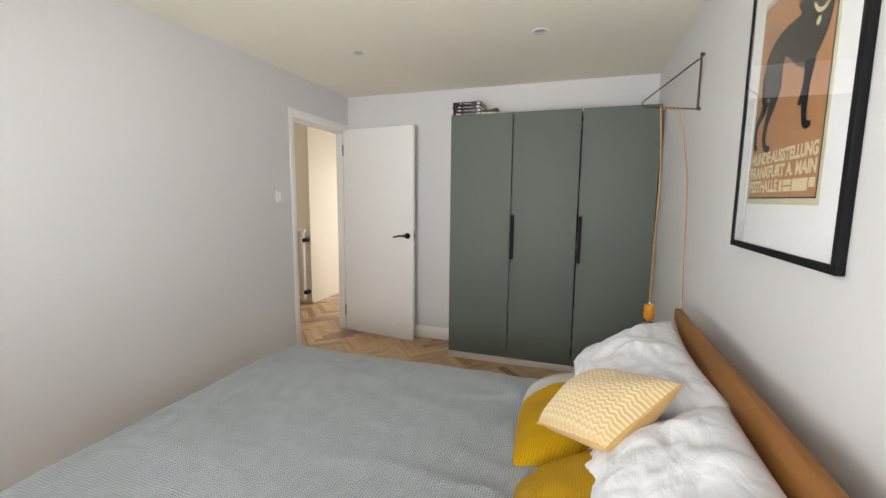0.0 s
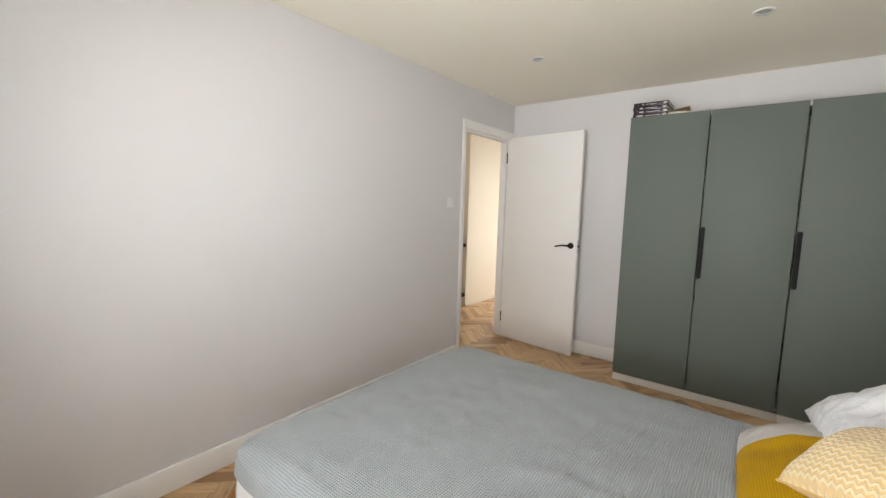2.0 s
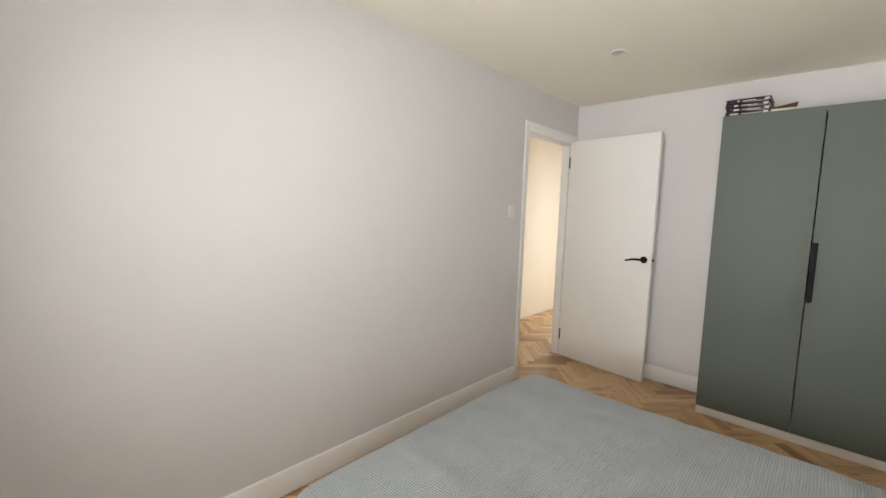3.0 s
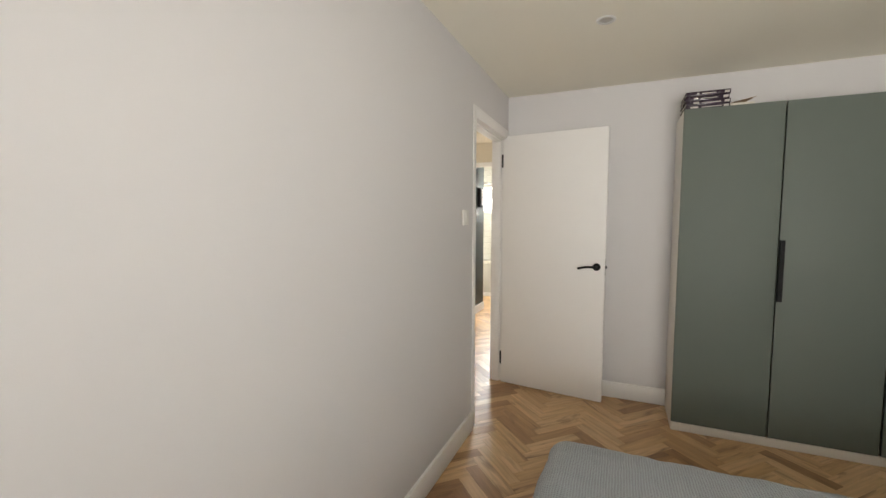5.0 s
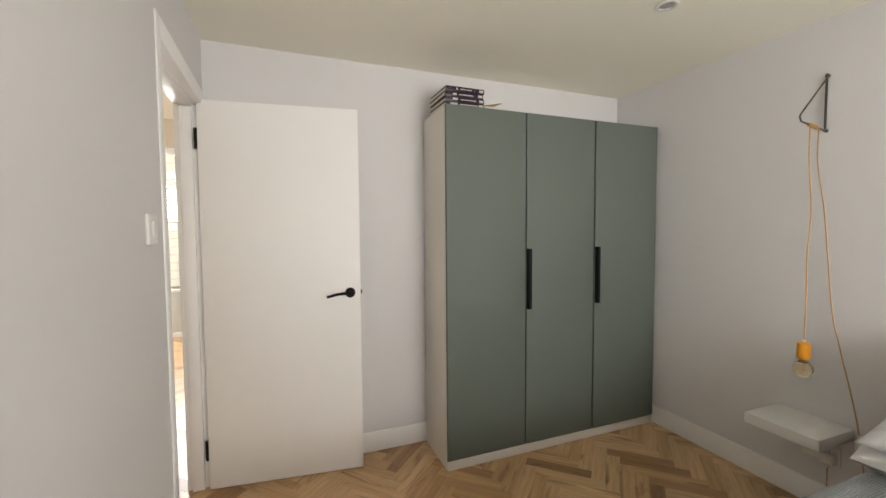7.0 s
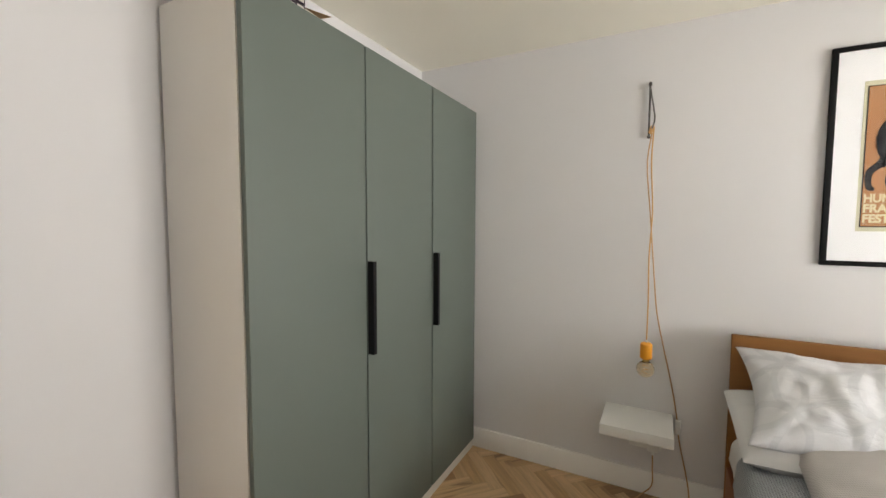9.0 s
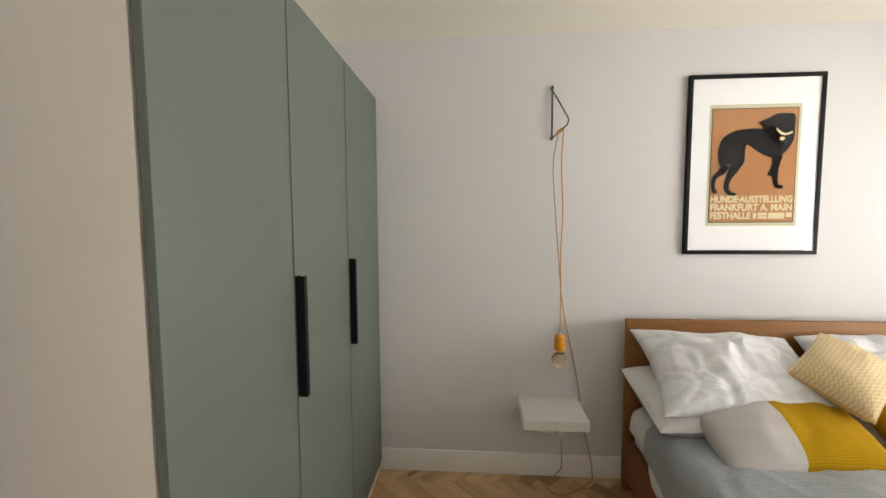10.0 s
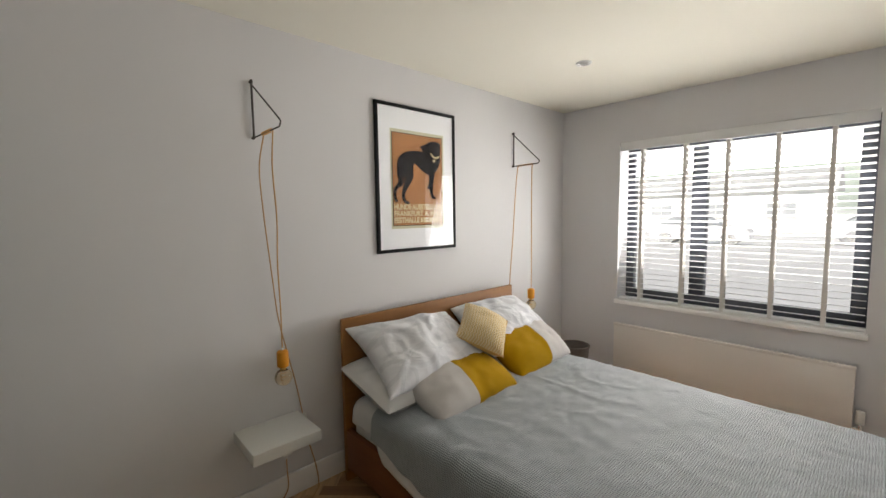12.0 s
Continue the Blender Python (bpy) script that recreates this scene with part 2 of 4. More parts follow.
ANTHRACITE = mat("anthracite_frame", (0.045, 0.05, 0.065), 0.4, vary=0.08, vary_scale=8)
SLAT = mat("white_painted_slat", (0.83, 0.83, 0.83), 0.5, vary=0.02, vary_scale=10)
TAPE = mat("grey_ladder_tape", (0.70, 0.67, 0.64), 0.9, vary=0.08, vary_scale=90, bump=0.2, bump_scale=900)
RADIATOR = mat("radiator_enamel", (0.80, 0.76, 0.71), 0.35, vary=0.015, vary_scale=4)
PLASTIC = mat("white_plastic", (0.80, 0.80, 0.78), 0.35, vary=0.02, vary_scale=20)
HEADWOOD = long_wood("reddish_stained_veneer", (0.195, 0.076, 0.015), (0.33, 0.142, 0.029), 1, 0.62)
RAILWOOD = long_wood("reddish_stained_rail", (0.165, 0.050, 0.013), (0.28, 0.095, 0.026), 0, 0.62)
OAK = oak("oiled_oak_block", False)
OAK_FIELD = oak("oiled_oak_field", True)
SUBFLOOR = mat("dark_joint_filler", (0.10, 0.06, 0.035), 0.8, vary=0.2, vary_scale=20)
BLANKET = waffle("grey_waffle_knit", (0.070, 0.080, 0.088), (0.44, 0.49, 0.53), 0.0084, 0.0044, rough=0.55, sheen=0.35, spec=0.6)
COTTON = leaf_cotton("petal_print_cotton")
SHEET = mat("white_cotton_sheet", (0.80, 0.80, 0.80), 0.9, vary=0.03, vary_scale=12, bump=0.25, bump_scale=60, sheen=0.1)
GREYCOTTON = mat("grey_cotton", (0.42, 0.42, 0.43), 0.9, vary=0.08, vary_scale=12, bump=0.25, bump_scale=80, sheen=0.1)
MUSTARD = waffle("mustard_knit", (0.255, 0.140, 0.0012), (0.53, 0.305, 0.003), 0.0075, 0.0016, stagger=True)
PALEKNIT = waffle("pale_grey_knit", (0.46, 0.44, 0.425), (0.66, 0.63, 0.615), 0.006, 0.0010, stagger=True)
CHEVRON = chevron_knit("yellow_chevron_knit")
YELLOWBACK = mat("plain_yellow_wool", (0.70, 0.44, 0.15), 0.9, vary=0.05, vary_scale=30, bump=0.3, bump_scale=500, sheen=0.2)
ORANGE = mat("orange_lacquer", (0.80, 0.33, 0.02), 0.35, vary=0.04, vary_scale=30)
CORD = mat("orange_braided_cord", (0.60, 0.34, 0.13), 0.85, vary=0.15, vary_scale=300, bump=0.4, bump_scale=1500)
TAUPE = mat("tan_braided_cord", (0.52, 0.31, 0.15), 0.85, vary=0.15, vary_scale=300, bump=0.4, bump_scale=1500)
AMBER = glass("amber_bulb_glass", (1.0, 0.93, 0.80))
BRASS = mat("brass_filament", (0.75, 0.5, 0.2), 0.3, metal=1.0)
# far house panes lightened in colour to look overexposed
PALEPANE = mat("overexposed_far_pane", (0.52, 0.54, 0.56), 0.2, vary=0.2, vary_scale=1)
LENS = mat("grey_lamp_lens", (0.48, 0.47, 0.45), 0.3, vary=0.1, vary_scale=60)
# house wall and roof are paler than real, overexposure mixed into the colour
HOUSEWALL = mat("pale_house_render", (0.82, 0.82, 0.80), 0.9, vary=0.06, vary_scale=1)
ROOF = mat("overexposed_roof_tile", (0.74, 0.73, 0.72), 0.8, vary=0.15, vary_scale=4)
CARPAINT = mat("white_car_paint", (0.75, 0.75, 0.76), 0.25, vary=0.02)
PANE = glass("clear_glass", ior=1.45)
MATBOARD = mat("white_mat_board", (0.82, 0.82, 0.83), 0.9, vary=0.01, bump=0.03, bump_scale=700)
PAPER = mat("aged_poster_paper", (0.56, 0.54, 0.38), 0.9, vary=0.06, vary_scale=15)
TERRA = mat("terracotta_ink", (0.42, 0.20, 0.085), 0.9, spec=0.1, vary=0.07, vary_scale=18)
INK = mat("black_ink", (0.014, 0.014, 0.016), 0.9, spec=0.08, vary=0.25, vary_scale=25)
LETTER = mat("cream_ink", (0.66, 0.58, 0.36), 0.85, vary=0.08, vary_scale=60)
WICKER = mat("dark_woven_wicker", (0.15, 0.13, 0.11), 0.8, vary=0.35, vary_scale=90, bump=0.6, bump_scale=250)
BINDER = mat("dark_glossy_cover", (0.030, 0.018, 0.032), 0.25, vary=0.4, vary_scale=30)
STRIPE = mat("silver_lettering_foil", (0.62, 0.58, 0.56), 0.3, vary=0.2, vary_scale=60)
PAGES = mat("paper_pages", (0.70, 0.66, 0.58), 0.9, vary=0.08, vary_scale=150)
KRAFT = mat("kraft_cover", (0.50, 0.35, 0.21), 0.85, vary=0.06, vary_scale=40)
TEALWALL = mat("dark_teal_paint", (0.012, 0.018, 0.018), 0.5, vary=0.1, vary_scale=3)
TILE = mat("white_glazed_tile", (0.74, 0.77, 0.75), 0.15, vary=0.03, vary_scale=4)
GROUT = mat("grey_grout", (0.36, 0.36, 0.35), 0.9, vary=0.1, vary_scale=30)
GREYUNIT = mat("grey_painted_panel", (0.55, 0.57, 0.57), 0.5, vary=0.02)
ASPHALT = mat("pale_concrete_drive", (0.60, 0.59, 0.57), 0.9, vary=0.12, vary_scale=1.5, bump=0.3, bump_scale=60)

# ---- building blocks ----


def thing(name, label, category, m=None, group="", kind=""):
    ob = new(name)
    ob.empty_display_size = 0.05
    if m is not None:
        ob.matrix_world = m
    return tagged(ob, label, category, group, kind)


def finish(bm, name, material, smooth=None):
    me = bpy.data.meshes.new(name)
    bm.normal_update()
    bm.to_mesh(me)
    bm.free()
    me.materials.append(material)
    if smooth is not None:
        me.shade_smooth()
        if smooth > 0:
            me.set_sharp_from_angle(angle=radians(smooth))
    return me


def part(name, bm, material, parent=None, label="", smooth=40, m=None):
    ob = new(name, finish(bm, name, material, smooth))
    if m is not None:
        ob.matrix_world = m
    if parent is not None:
        ob.parent = parent
    if label:
        ob["label"] = label
    return ob


def box(x0, x1, y0, y1, z0, z1, bevel=0.0, bm=None, segments=2):
    """Adds a box with rounded edges to bm."""
    out = bm or bmesh.new()
    tmp = bmesh.new()
    bmesh.ops.create_cube(tmp, size=1.0, matrix=Matrix.Translation(((x0 + x1) / 2, (y0 + y1) / 2, (z0 + z1) / 2)) @ Matrix.Diagonal((x1 - x0, y1 - y0, z1 - z0, 1)))
    if bevel:
        bmesh.ops.bevel(tmp, geom=tmp.edges[:], offset=bevel, segments=segments, affect="EDGES", profile=0.5)
    return join(out, tmp)


def join(out, tmp, m=None):
    me = bpy.data.meshes.new("tmp")
    tmp.to_mesh(me)
    tmp.free()
    if m is not None:
        me.transform(m)
    out.from_mesh(me)
    bpy.data.meshes.remove(me)
    return out


def lathe(rows, steps=32, bm=None, m=None):
    """A turned body from rows of (radius, height)."""
    out = bm or bmesh.new()
    tmp = bmesh.new()
    rings = []
    for r, z in rows:
        if r < 1e-5:
            rings.append([tmp.verts.new((0, 0, z))])
        else:
            rings.append([tmp.verts.new((r * math.cos(2 * math.pi * i / steps), r * math.sin(2 * math.pi * i / steps), z)) for i in range(steps)])
    for a, b in zip(rings, rings[1:]):
        for i in range(steps):
            j = (i + 1) % steps
            if len(a) == 1 and len(b) == 1:
                continue
            if len(a) == 1:
                tmp.faces.new((a[0], b[j], b[i]))
            elif len(b) == 1:
                tmp.faces.new((a[i], a[j], b[0]))
            else:
                tmp.faces.new((a[i], a[j], b[j], b[i]))
    bmesh.ops.recalc_face_normals(tmp, faces=tmp.faces[:])
    return join(out, tmp, m)


def spline(points, n=12):
    """Points along a smooth curve through the given ones."""
    p = [Vector(q) for q in points]
    p = [2 * p[0] - p[1]] + p + [2 * p[-1] - p[-2]]
    out = []
    for i in range(1, len(p) - 2):
        a, b, c, d = p[i - 1:i + 3]
        for k in range(n):
            t = k / n
            out.append(0.5 * (2 * b + (c - a) * t + (2 * a - 5 * b + 4 * c - d) * t * t + (3 * b - a - 3 * c + d) * t ** 3))
    out.append(p[-2])
    return out


def tube(points, radius, steps=10, bm=None):
    """A round rod along points; radius may be a number or one for each point."""
    out = bm or bmesh.new()
    pts = [Vector(q) for q in points]
    rings = []
    side = None
    for i, q in enumerate(pts):
        ahead = (pts[min(i + 1, len(pts) - 1)] - pts[max(i - 1, 0)]).normalized()
        if side is None:
            side = ahead.orthogonal().normalized()
        side = (side - ahead * side.dot(ahead)).normalized()
        up = ahead.cross(side)
        r = radius if isinstance(radius, (int, float)) else radius[i]
        rings.append([out.verts.new(q + (side * math.cos(2 * math.pi * k / steps) + up * math.sin(2 * math.pi * k / steps)) * r) for k in range(steps)])
    for a, b in zip(rings, rings[1:]):
        for k in range(steps):
            j = (k + 1) % steps
            out.faces.new((a[k], a[j], b[j], b[k]))
    out.faces.new(rings[0][::-1])
    out.faces.new(rings[-1])
    return out


def structure(name, bm, material, label, category, smooth=None):
    return tagged(part(name, bm, material, smooth=smooth), label, category, kind="structure")

# ---- the room's shell ----
XW, XE, YS, YN, ZC = -2.205, 0.478, -0.37, 3.530, 2.272
DY0, DY1, DZ = 2.721, 3.516, 1.966          # the door's opening in the west wall
WX0, WX1, WZ0, WZ1 = -1.458, -0.032, 0.690, 1.950   # the window's opening in the south wall
HX = XW - 0.12                               # the landing's side of the west wall
HW, HC, HN = -3.19, 4.22, 7.15               # landing: west wall, its corner, far wall

bm = box(HX, XW, YS, DY0, -0.05, ZC)
box(HX, XW, DY0, DY1, DZ, ZC, bm=bm)
box(HX, XW, DY1, 4.40, -0.05, ZC, bm=bm)
# made-up opening for the fill lamp on the landing
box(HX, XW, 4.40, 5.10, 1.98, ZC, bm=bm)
box(HX, XW, 5.10, HN + 0.1, -0.05, ZC, bm=bm)
structure("wall_west", bm, WALL, "pale lilac grey painted plaster wall with a doorway", "wall")
structure("wall_north", box(XW, XE, YN, YN + 0.12, -0.05, ZC), WALL, "pale lilac grey painted plaster wall behind the wardrobe", "wall")
structure("wall_east", box(XE, XE + 0.12, YS, YN + 0.12, -0.05, ZC), WALL, "pale lilac grey painted plaster wall behind the headboard", "wall")
bm = box(HX, WX0, YS - 0.30, YS, -0.05, ZC)
box(WX1, XE + 0.12, YS - 0.30, YS, -0.05, ZC, bm=bm)
box(WX0, WX1, YS - 0.30, YS, -0.05, WZ0, bm=bm)
box(WX0, WX1, YS - 0.30, YS, WZ1, ZC, bm=bm)
structure("wall_south", bm, WALL, "pale lilac grey painted plaster wall with a wide window", "wall")
structure("ceiling", box(HX, XE + 0.12, YS - 0.30, YN + 0.12, ZC, ZC + 0.15), CEIL, "warm white plaster ceiling with recessed downlights", "ceiling")

# landing and bathroom beyond the door, with an unseen closed room added behind a fill lamp
structure("wall_added_room_east", box(-0.9, -0.8, YN + 0.12, 5.7, -0.05, ZC), CREAM, "cream painted plaster wall of an added, unseen room", "wall")
structure("wall_added_room_north", box(XW, -0.9, 5.6, 5.7, -0.05, ZC), CREAM, "cream painted plaster end wall of an added, unseen room", "wall")
structure("added_room_ceiling", box(XW, -0.8, YN + 0.12, 5.7, ZC, ZC + 0.15), CREAM, "cream plaster ceiling of an added, unseen room", "ceiling")
structure("added_opening_trim", box(HX - 0.016, HX, 4.34, 4.40, 0.0, 2.03, 0.004), TRIM, "white painted architrave of the added, unseen room", "trim")
structure("landing_ceiling", box(-4.5, HX, 1.6, HN + 0.1, ZC, ZC + 0.15), CREAM, "cream plaster ceiling of the landing", "ceiling")
bm = box(HW - 0.12, HW, HC, 5.36, -0.05, ZC)
structure("wall_landing", bm, CREAM, "cream painted plaster wall of the landing", "wall")
structure("wall_landing_return", box(-4.5, HW - 0.12, HC, HC + 0.12, -0.05, ZC), CREAM, "cream painted plaster return wall of the landing", "wall")
structure("wall_landing_south", box(-4.5, HX, 1.5, 1.6, -0.05, ZC), CREAM, "cream painted plaster end wall of the landing", "wall")
structure("wall_stairwell", box(-4.6, -4.5, 1.5, HC + 0.12, -0.05, ZC), CREAM, "cream painted plaster wall beyond the stairs", "wall")
structure("wall_dark", box(HW - 0.12, HW, 5.36, 6.04, -0.05, ZC), TEALWALL, "dark teal painted wall beyond the landing", "wall")
structure("wall_bathroom_side", box(-4.5, HW - 0.12, 5.92, 6.04, -0.05, ZC), CREAM, "cream painted plaster wall of the bathroom", "wall")
structure("wall_bathroom_west", box(-4.6, -4.5, 5.92, HN + 0.1, -0.05, ZC), CREAM, "cream painted plaster end wall of the bathroom", "wall")
bm = box(HX - 0.83, HX, 5.30, 5.36, 2.02, ZC)
structure("wall_header", bm, CREAM, "cream painted plaster over the far opening", "wall")
bm = box(-4.5, -3.80, HN, HN + 0.1, -0.05, ZC)
box(-2.80, HX, HN, HN + 0.1, -0.05, ZC, bm=bm)
box(-3.80, -2.80, HN, HN + 0.1, -0.05, 1.42, bm=bm)
box(-3.80, -2.80, HN, HN + 0.1, 1.93, ZC, bm=bm)
structure("wall_bathroom", bm, GROUT, "grey grouted bathroom wall with a small window", "wall")
tiles = tagged(new("tile_field"), "white glazed wall tiles laid in courses", "tile", kind="structure")
me = finish(box(-0.148, 0.148, -0.008, 0, 0.002, 0.098, 0.003, segments=1), "tile", TILE, 30)
for row in range(8):
    for col in range(5):
        ob = new("tile", me)
        ob.matrix_world = pose(-3.70 + 0.3 * col, HN, 0.615 + 0.1 * row)
        ob.parent = tiles
for row in range(3):
    for col in range(5):
        ob = new("tile", me)
        ob.matrix_world = pose(-3.70 + 0.3 * col, HN, 1.955 + 0.1 * row)
        ob.parent = tiles
bt = thing("bath_panel", "grey painted bath panel under a white rim", "bath panel")
part("panel", box(-4.40, HX - 0.01, 7.02, 7.04, 0.06, 0.56, 0.003), GREYUNIT, bt)
part("rim", box(-4.40, HX - 0.01, 6.99, 7.14, 0.56, 0.60, 0.012), PLASTIC, bt)
part("plinth", box(-4.40, HX - 0.01, 7.00, 7.05, 0.0, 0.06, 0.003), TRIM, bt)
rb = thing("roller_blind", "white pleated blind half drawn on the bathroom window", "blind")
part("cassette", box(-3.79, -2.81, HN - 0.05, HN - 0.009, 1.86, 1.92, 0.006), SLAT, rb)
for k in range(5):
    part("slat", box(-3.78, -2.82, HN - 0.035, HN - 0.009, 1.685 + 0.035 * k, 1.706 + 0.035 * k, 0.003), SLAT, rb)
w2 = tagged(new("window_2"), "small bathroom window with a white frame", "window", kind="structure")
bm = box(-3.80, -3.75, HN + 0.03, HN + 0.08, 1.42, 1.93, 0.004)
box(-2.85, -2.80, HN + 0.03, HN + 0.08, 1.42, 1.93, 0.004, bm=bm)
box(-3.75, -2.85, HN + 0.03, HN + 0.08, 1.42, 1.455, 0.004, bm=bm)
box(-3.75, -2.85, HN + 0.03, HN + 0.08, 1.895, 1.93, 0.004, bm=bm)
part("window_frame", bm, PLASTIC, w2)
part("window_sill", box(-3.82, -2.78, HN - 0.03, HN + 0.03, 1.421, 1.438, 0.004), PLASTIC, w2)
pn = part("pane", box(-3.75, -2.85, HN + 0.05, HN + 0.056, 1.455, 1.895), PANE, w2, smooth=None)
pn.visible_shadow = False
structure("far_opening_trim", box(HW, HW + 0.02, 5.24, 5.44, 0.0, 2.03, 0.004), TRIM, "white painted architrave of the far opening", "trim")
structure("far_opening_head", box(HW + 0.02, HX, 5.275, 5.30, 1.97, 2.03, 0.004), TRIM, "white painted head trim of the far opening", "trim")
structure("baseboard_landing", box(HW, HW + 0.016, HC, 5.24, 0.0, 0.03, 0.003), CREAM, "cream painted low skirting of the landing", "baseboard")
structure("baseboard_dark_wall", box(HW, HW + 0.018, 5.44, 6.04, 0.0, 0.11, 0.004), TRIM, "white painted skirting under the dark wall", "baseboard")
fr = thing("small_picture_frame", "small white card in a black frame on the dark wall", "picture frame", pose(HW, 5.86, 1.62))
part("frame", box(0.0, 0.03, -0.10, 0.10, -0.13, 0.13, 0.004), BLACK, fr)
part("card", box(0.03, 0.034, -0.02, 0.09, -0.11, 0.12, 0.001), MATBOARD, fr)

gate = thing("stair_gate", "white metal stair gate with black fixings by the landing wall", "stair gate", pose(HW - 0.03, HC - 0.06, 0))
part("post", box(-0.06, -0.02, -0.02, 0.02, 0.06, 0.90, 0.006), PLASTIC, gate)
part("top_rail", box(-0.70, 0.0, -0.02, 0.02, 0.90, 0.94, 0.008), PLASTIC, gate)
part("bottom_rail", box(-0.70, -0.02, -0.015, 0.015, 0.05, 0.08, 0.006), PLASTIC, gate)
for k in range(9):
    part("bar", tube([(-0.12 - 0.065 * k, 0, 0.075), (-0.12 - 0.065 * k, 0, 0.905)], 0.006), PLASTIC, gate)
for z in (0.80, 0.15):
    part("fixing", box(-0.03, 0.025, -0.025, 0.06, z - 0.022, z + 0.022, 0.006), BLACK, gate, "black plastic fixing")

# skirting boards
H = 0.118


def skirting(name, x0, x1, y0, y1):
    bm = box(x0, x1, y0, y1, 0.0, H, 0.004)
    structure(name, bm, TRIM, "white painted square skirting board", "baseboard", 40)


skirting("baseboard_west", XW, XW + 0.017, YS, DY0 - 0.058)
skirting("baseboard_north", XW + 0.017, XE - 0.017, YN - 0.017, YN)
skirting("baseboard_east", XE - 0.017, XE, YS, YN)
skirting("baseboard_south", XW + 0.017, XE - 0.017, YS, YS + 0.017)

# door frame: lining, stops and architraves
df = tagged(new("door_frame"), "white painted door lining with plain architraves", "door frame", kind="structure")
part("jamb", box(HX - 0.004, XW + 0.004, DY0 - 0.012, DY0 + 0.010, 0, DZ - 0.022, 0.002), TRIM, df)
part("jamb", box(HX - 0.004, XW + 0.002, DY1 - 0.010, DY1, 0, DZ - 0.022, 0.002), TRIM, df)
part("head", box(HX - 0.004, XW + 0.004, DY0, DY1, DZ - 0.022, DZ, 0.002), TRIM, df)
part("stop", box(HX + 0.02, XW - 0.04, DY0 + 0.010, DY0 + 0.022, 0, DZ - 0.034, 0.002), TRIM, df)
part("stop", box(HX + 0.02, XW - 0.045, DY1 - 0.030, DY1 - 0.010, 0, DZ - 0.034, 0.002), TRIM, df)
part("stop", box(HX + 0.02, XW - 0.04, DY0 + 0.010, DY1 - 0.022, DZ - 0.034, DZ - 0.022, 0.002), TRIM, df)
part("architrave", box(XW, XW + 0.006, DY0 - 0.045, DY0 + 0.003, 0, DZ + 0.045, 0.0025), TRIM, df)
part("architrave", box(XW, XW + 0.006, DY0 + 0.003, YN - 0.002, DZ - 0.012, DZ + 0.045, 0.0025), TRIM, df)
part("architrave", box(HX - 0.018, HX, DY0 - 0.045, DY0 + 0.012, 0, DZ + 0.045, 0.0025), TRIM, df)

# the open door leaf, hinged at the north jamb: local x runs from the hinge to the latch edge, local -y faces the room
hinge = Vector((-2.226, 3.468, 0.0))
tip = Vector((-1.462, 3.374, 0.0))
yaw = math.degrees(math.atan2(tip.y - hinge.y, tip.x - hinge.x))
LEAF = (tip - hinge).length
door = tagged(new("door_1"), "plain white flush door standing open against the wall", "door", kind="structure")
door.matrix_world = pose(*hinge, 0, 0, yaw)
part("leaf", box(0, LEAF, 0.0, 0.034, 0.006, 1.962, 0.0025), TRIM, door)
hd = part("door_handle", lathe([(0, 0), (0.026, 0), (0.027, 0.002), (0.027, 0.008), (0.024, 0.010), (0, 0.010)], 32, m=pose(LEAF - 0.055, 0, 0.985, 90)), BLACK, door, "matt black lever handle on a round rose")
lever = spline([(LEAF - 0.055, -0.006, 0.985), (LEAF - 0.055, -0.045, 0.985), (LEAF - 0.075, -0.055, 0.987), (LEAF - 0.12, -0.055, 0.985), (LEAF - 0.175, -0.055, 0.972)], 8)
part("lever", tube(lever, [0.0095 - 0.0025 * i / len(lever) for i in range(len(lever))], 12), BLACK, hd, smooth=60)
part("latch_plate", box(LEAF, LEAF + 0.002, 0.008, 0.030, 0.93, 1.04, 0.0005), CHROME, door, "brushed steel latch plate")
part("latch", box(LEAF + 0.002, LEAF + 0.010, 0.012, 0.026, 0.975, 0.995, 0.002), BLACK, door)
for z in (1.775, 0.207):
    h = part("hinge", box(-0.017, -0.001, 0.010, 0.014, z - 0.05, z + 0.05, 0.0005), BLACK, door, "black steel butt hinge")
    part("knuckle", tube([(-0.006, 0.002, z - 0.05), (-0.006, 0.002, z + 0.05)], 0.0055), BLACK, h)

sw = thing("light_switch", "white plastic light switch on the painted wall", "light switch", pose(XW, 2.542, 1.332))
part("plate", box(0, 0.009, -0.043, 0.043, -0.043, 0.043, 0.003), PLASTIC, sw)
part("rocker", box(0.009, 0.0125, -0.013, 0.013, -0.022, 0.022, 0.002), PLASTIC, sw)


def downlight(x, y):
    d = thing("downlight", "small round recessed downlight with a pale metal rim, unlit", "downlight", pose(x, y, ZC), "recessed ceiling lights")
    part("rim", lathe([(0.030, 0.004), (0.030, -0.003), (0.034, -0.006), (0.042, -0.006), (0.045, -0.003), (0.045, 0.0)], 40), PLASTIC, d)
    part("lamp_face", lathe([(0, -0.001), (0.020, -0.001), (0.028, -0.0005), (0.031, 0.002)], 32), LENS, d, "grey lamp lens")
    part("reflector", lathe([(0.0285, 0.0005), (0.0335, -0.0065)], 36), CHROME, d, "bright reflector ring")
    return d


for x, y in ((-1.468, 2.467), (-0.302, 2.467), (-0.252, 0.637)):
    downlight(x, y)

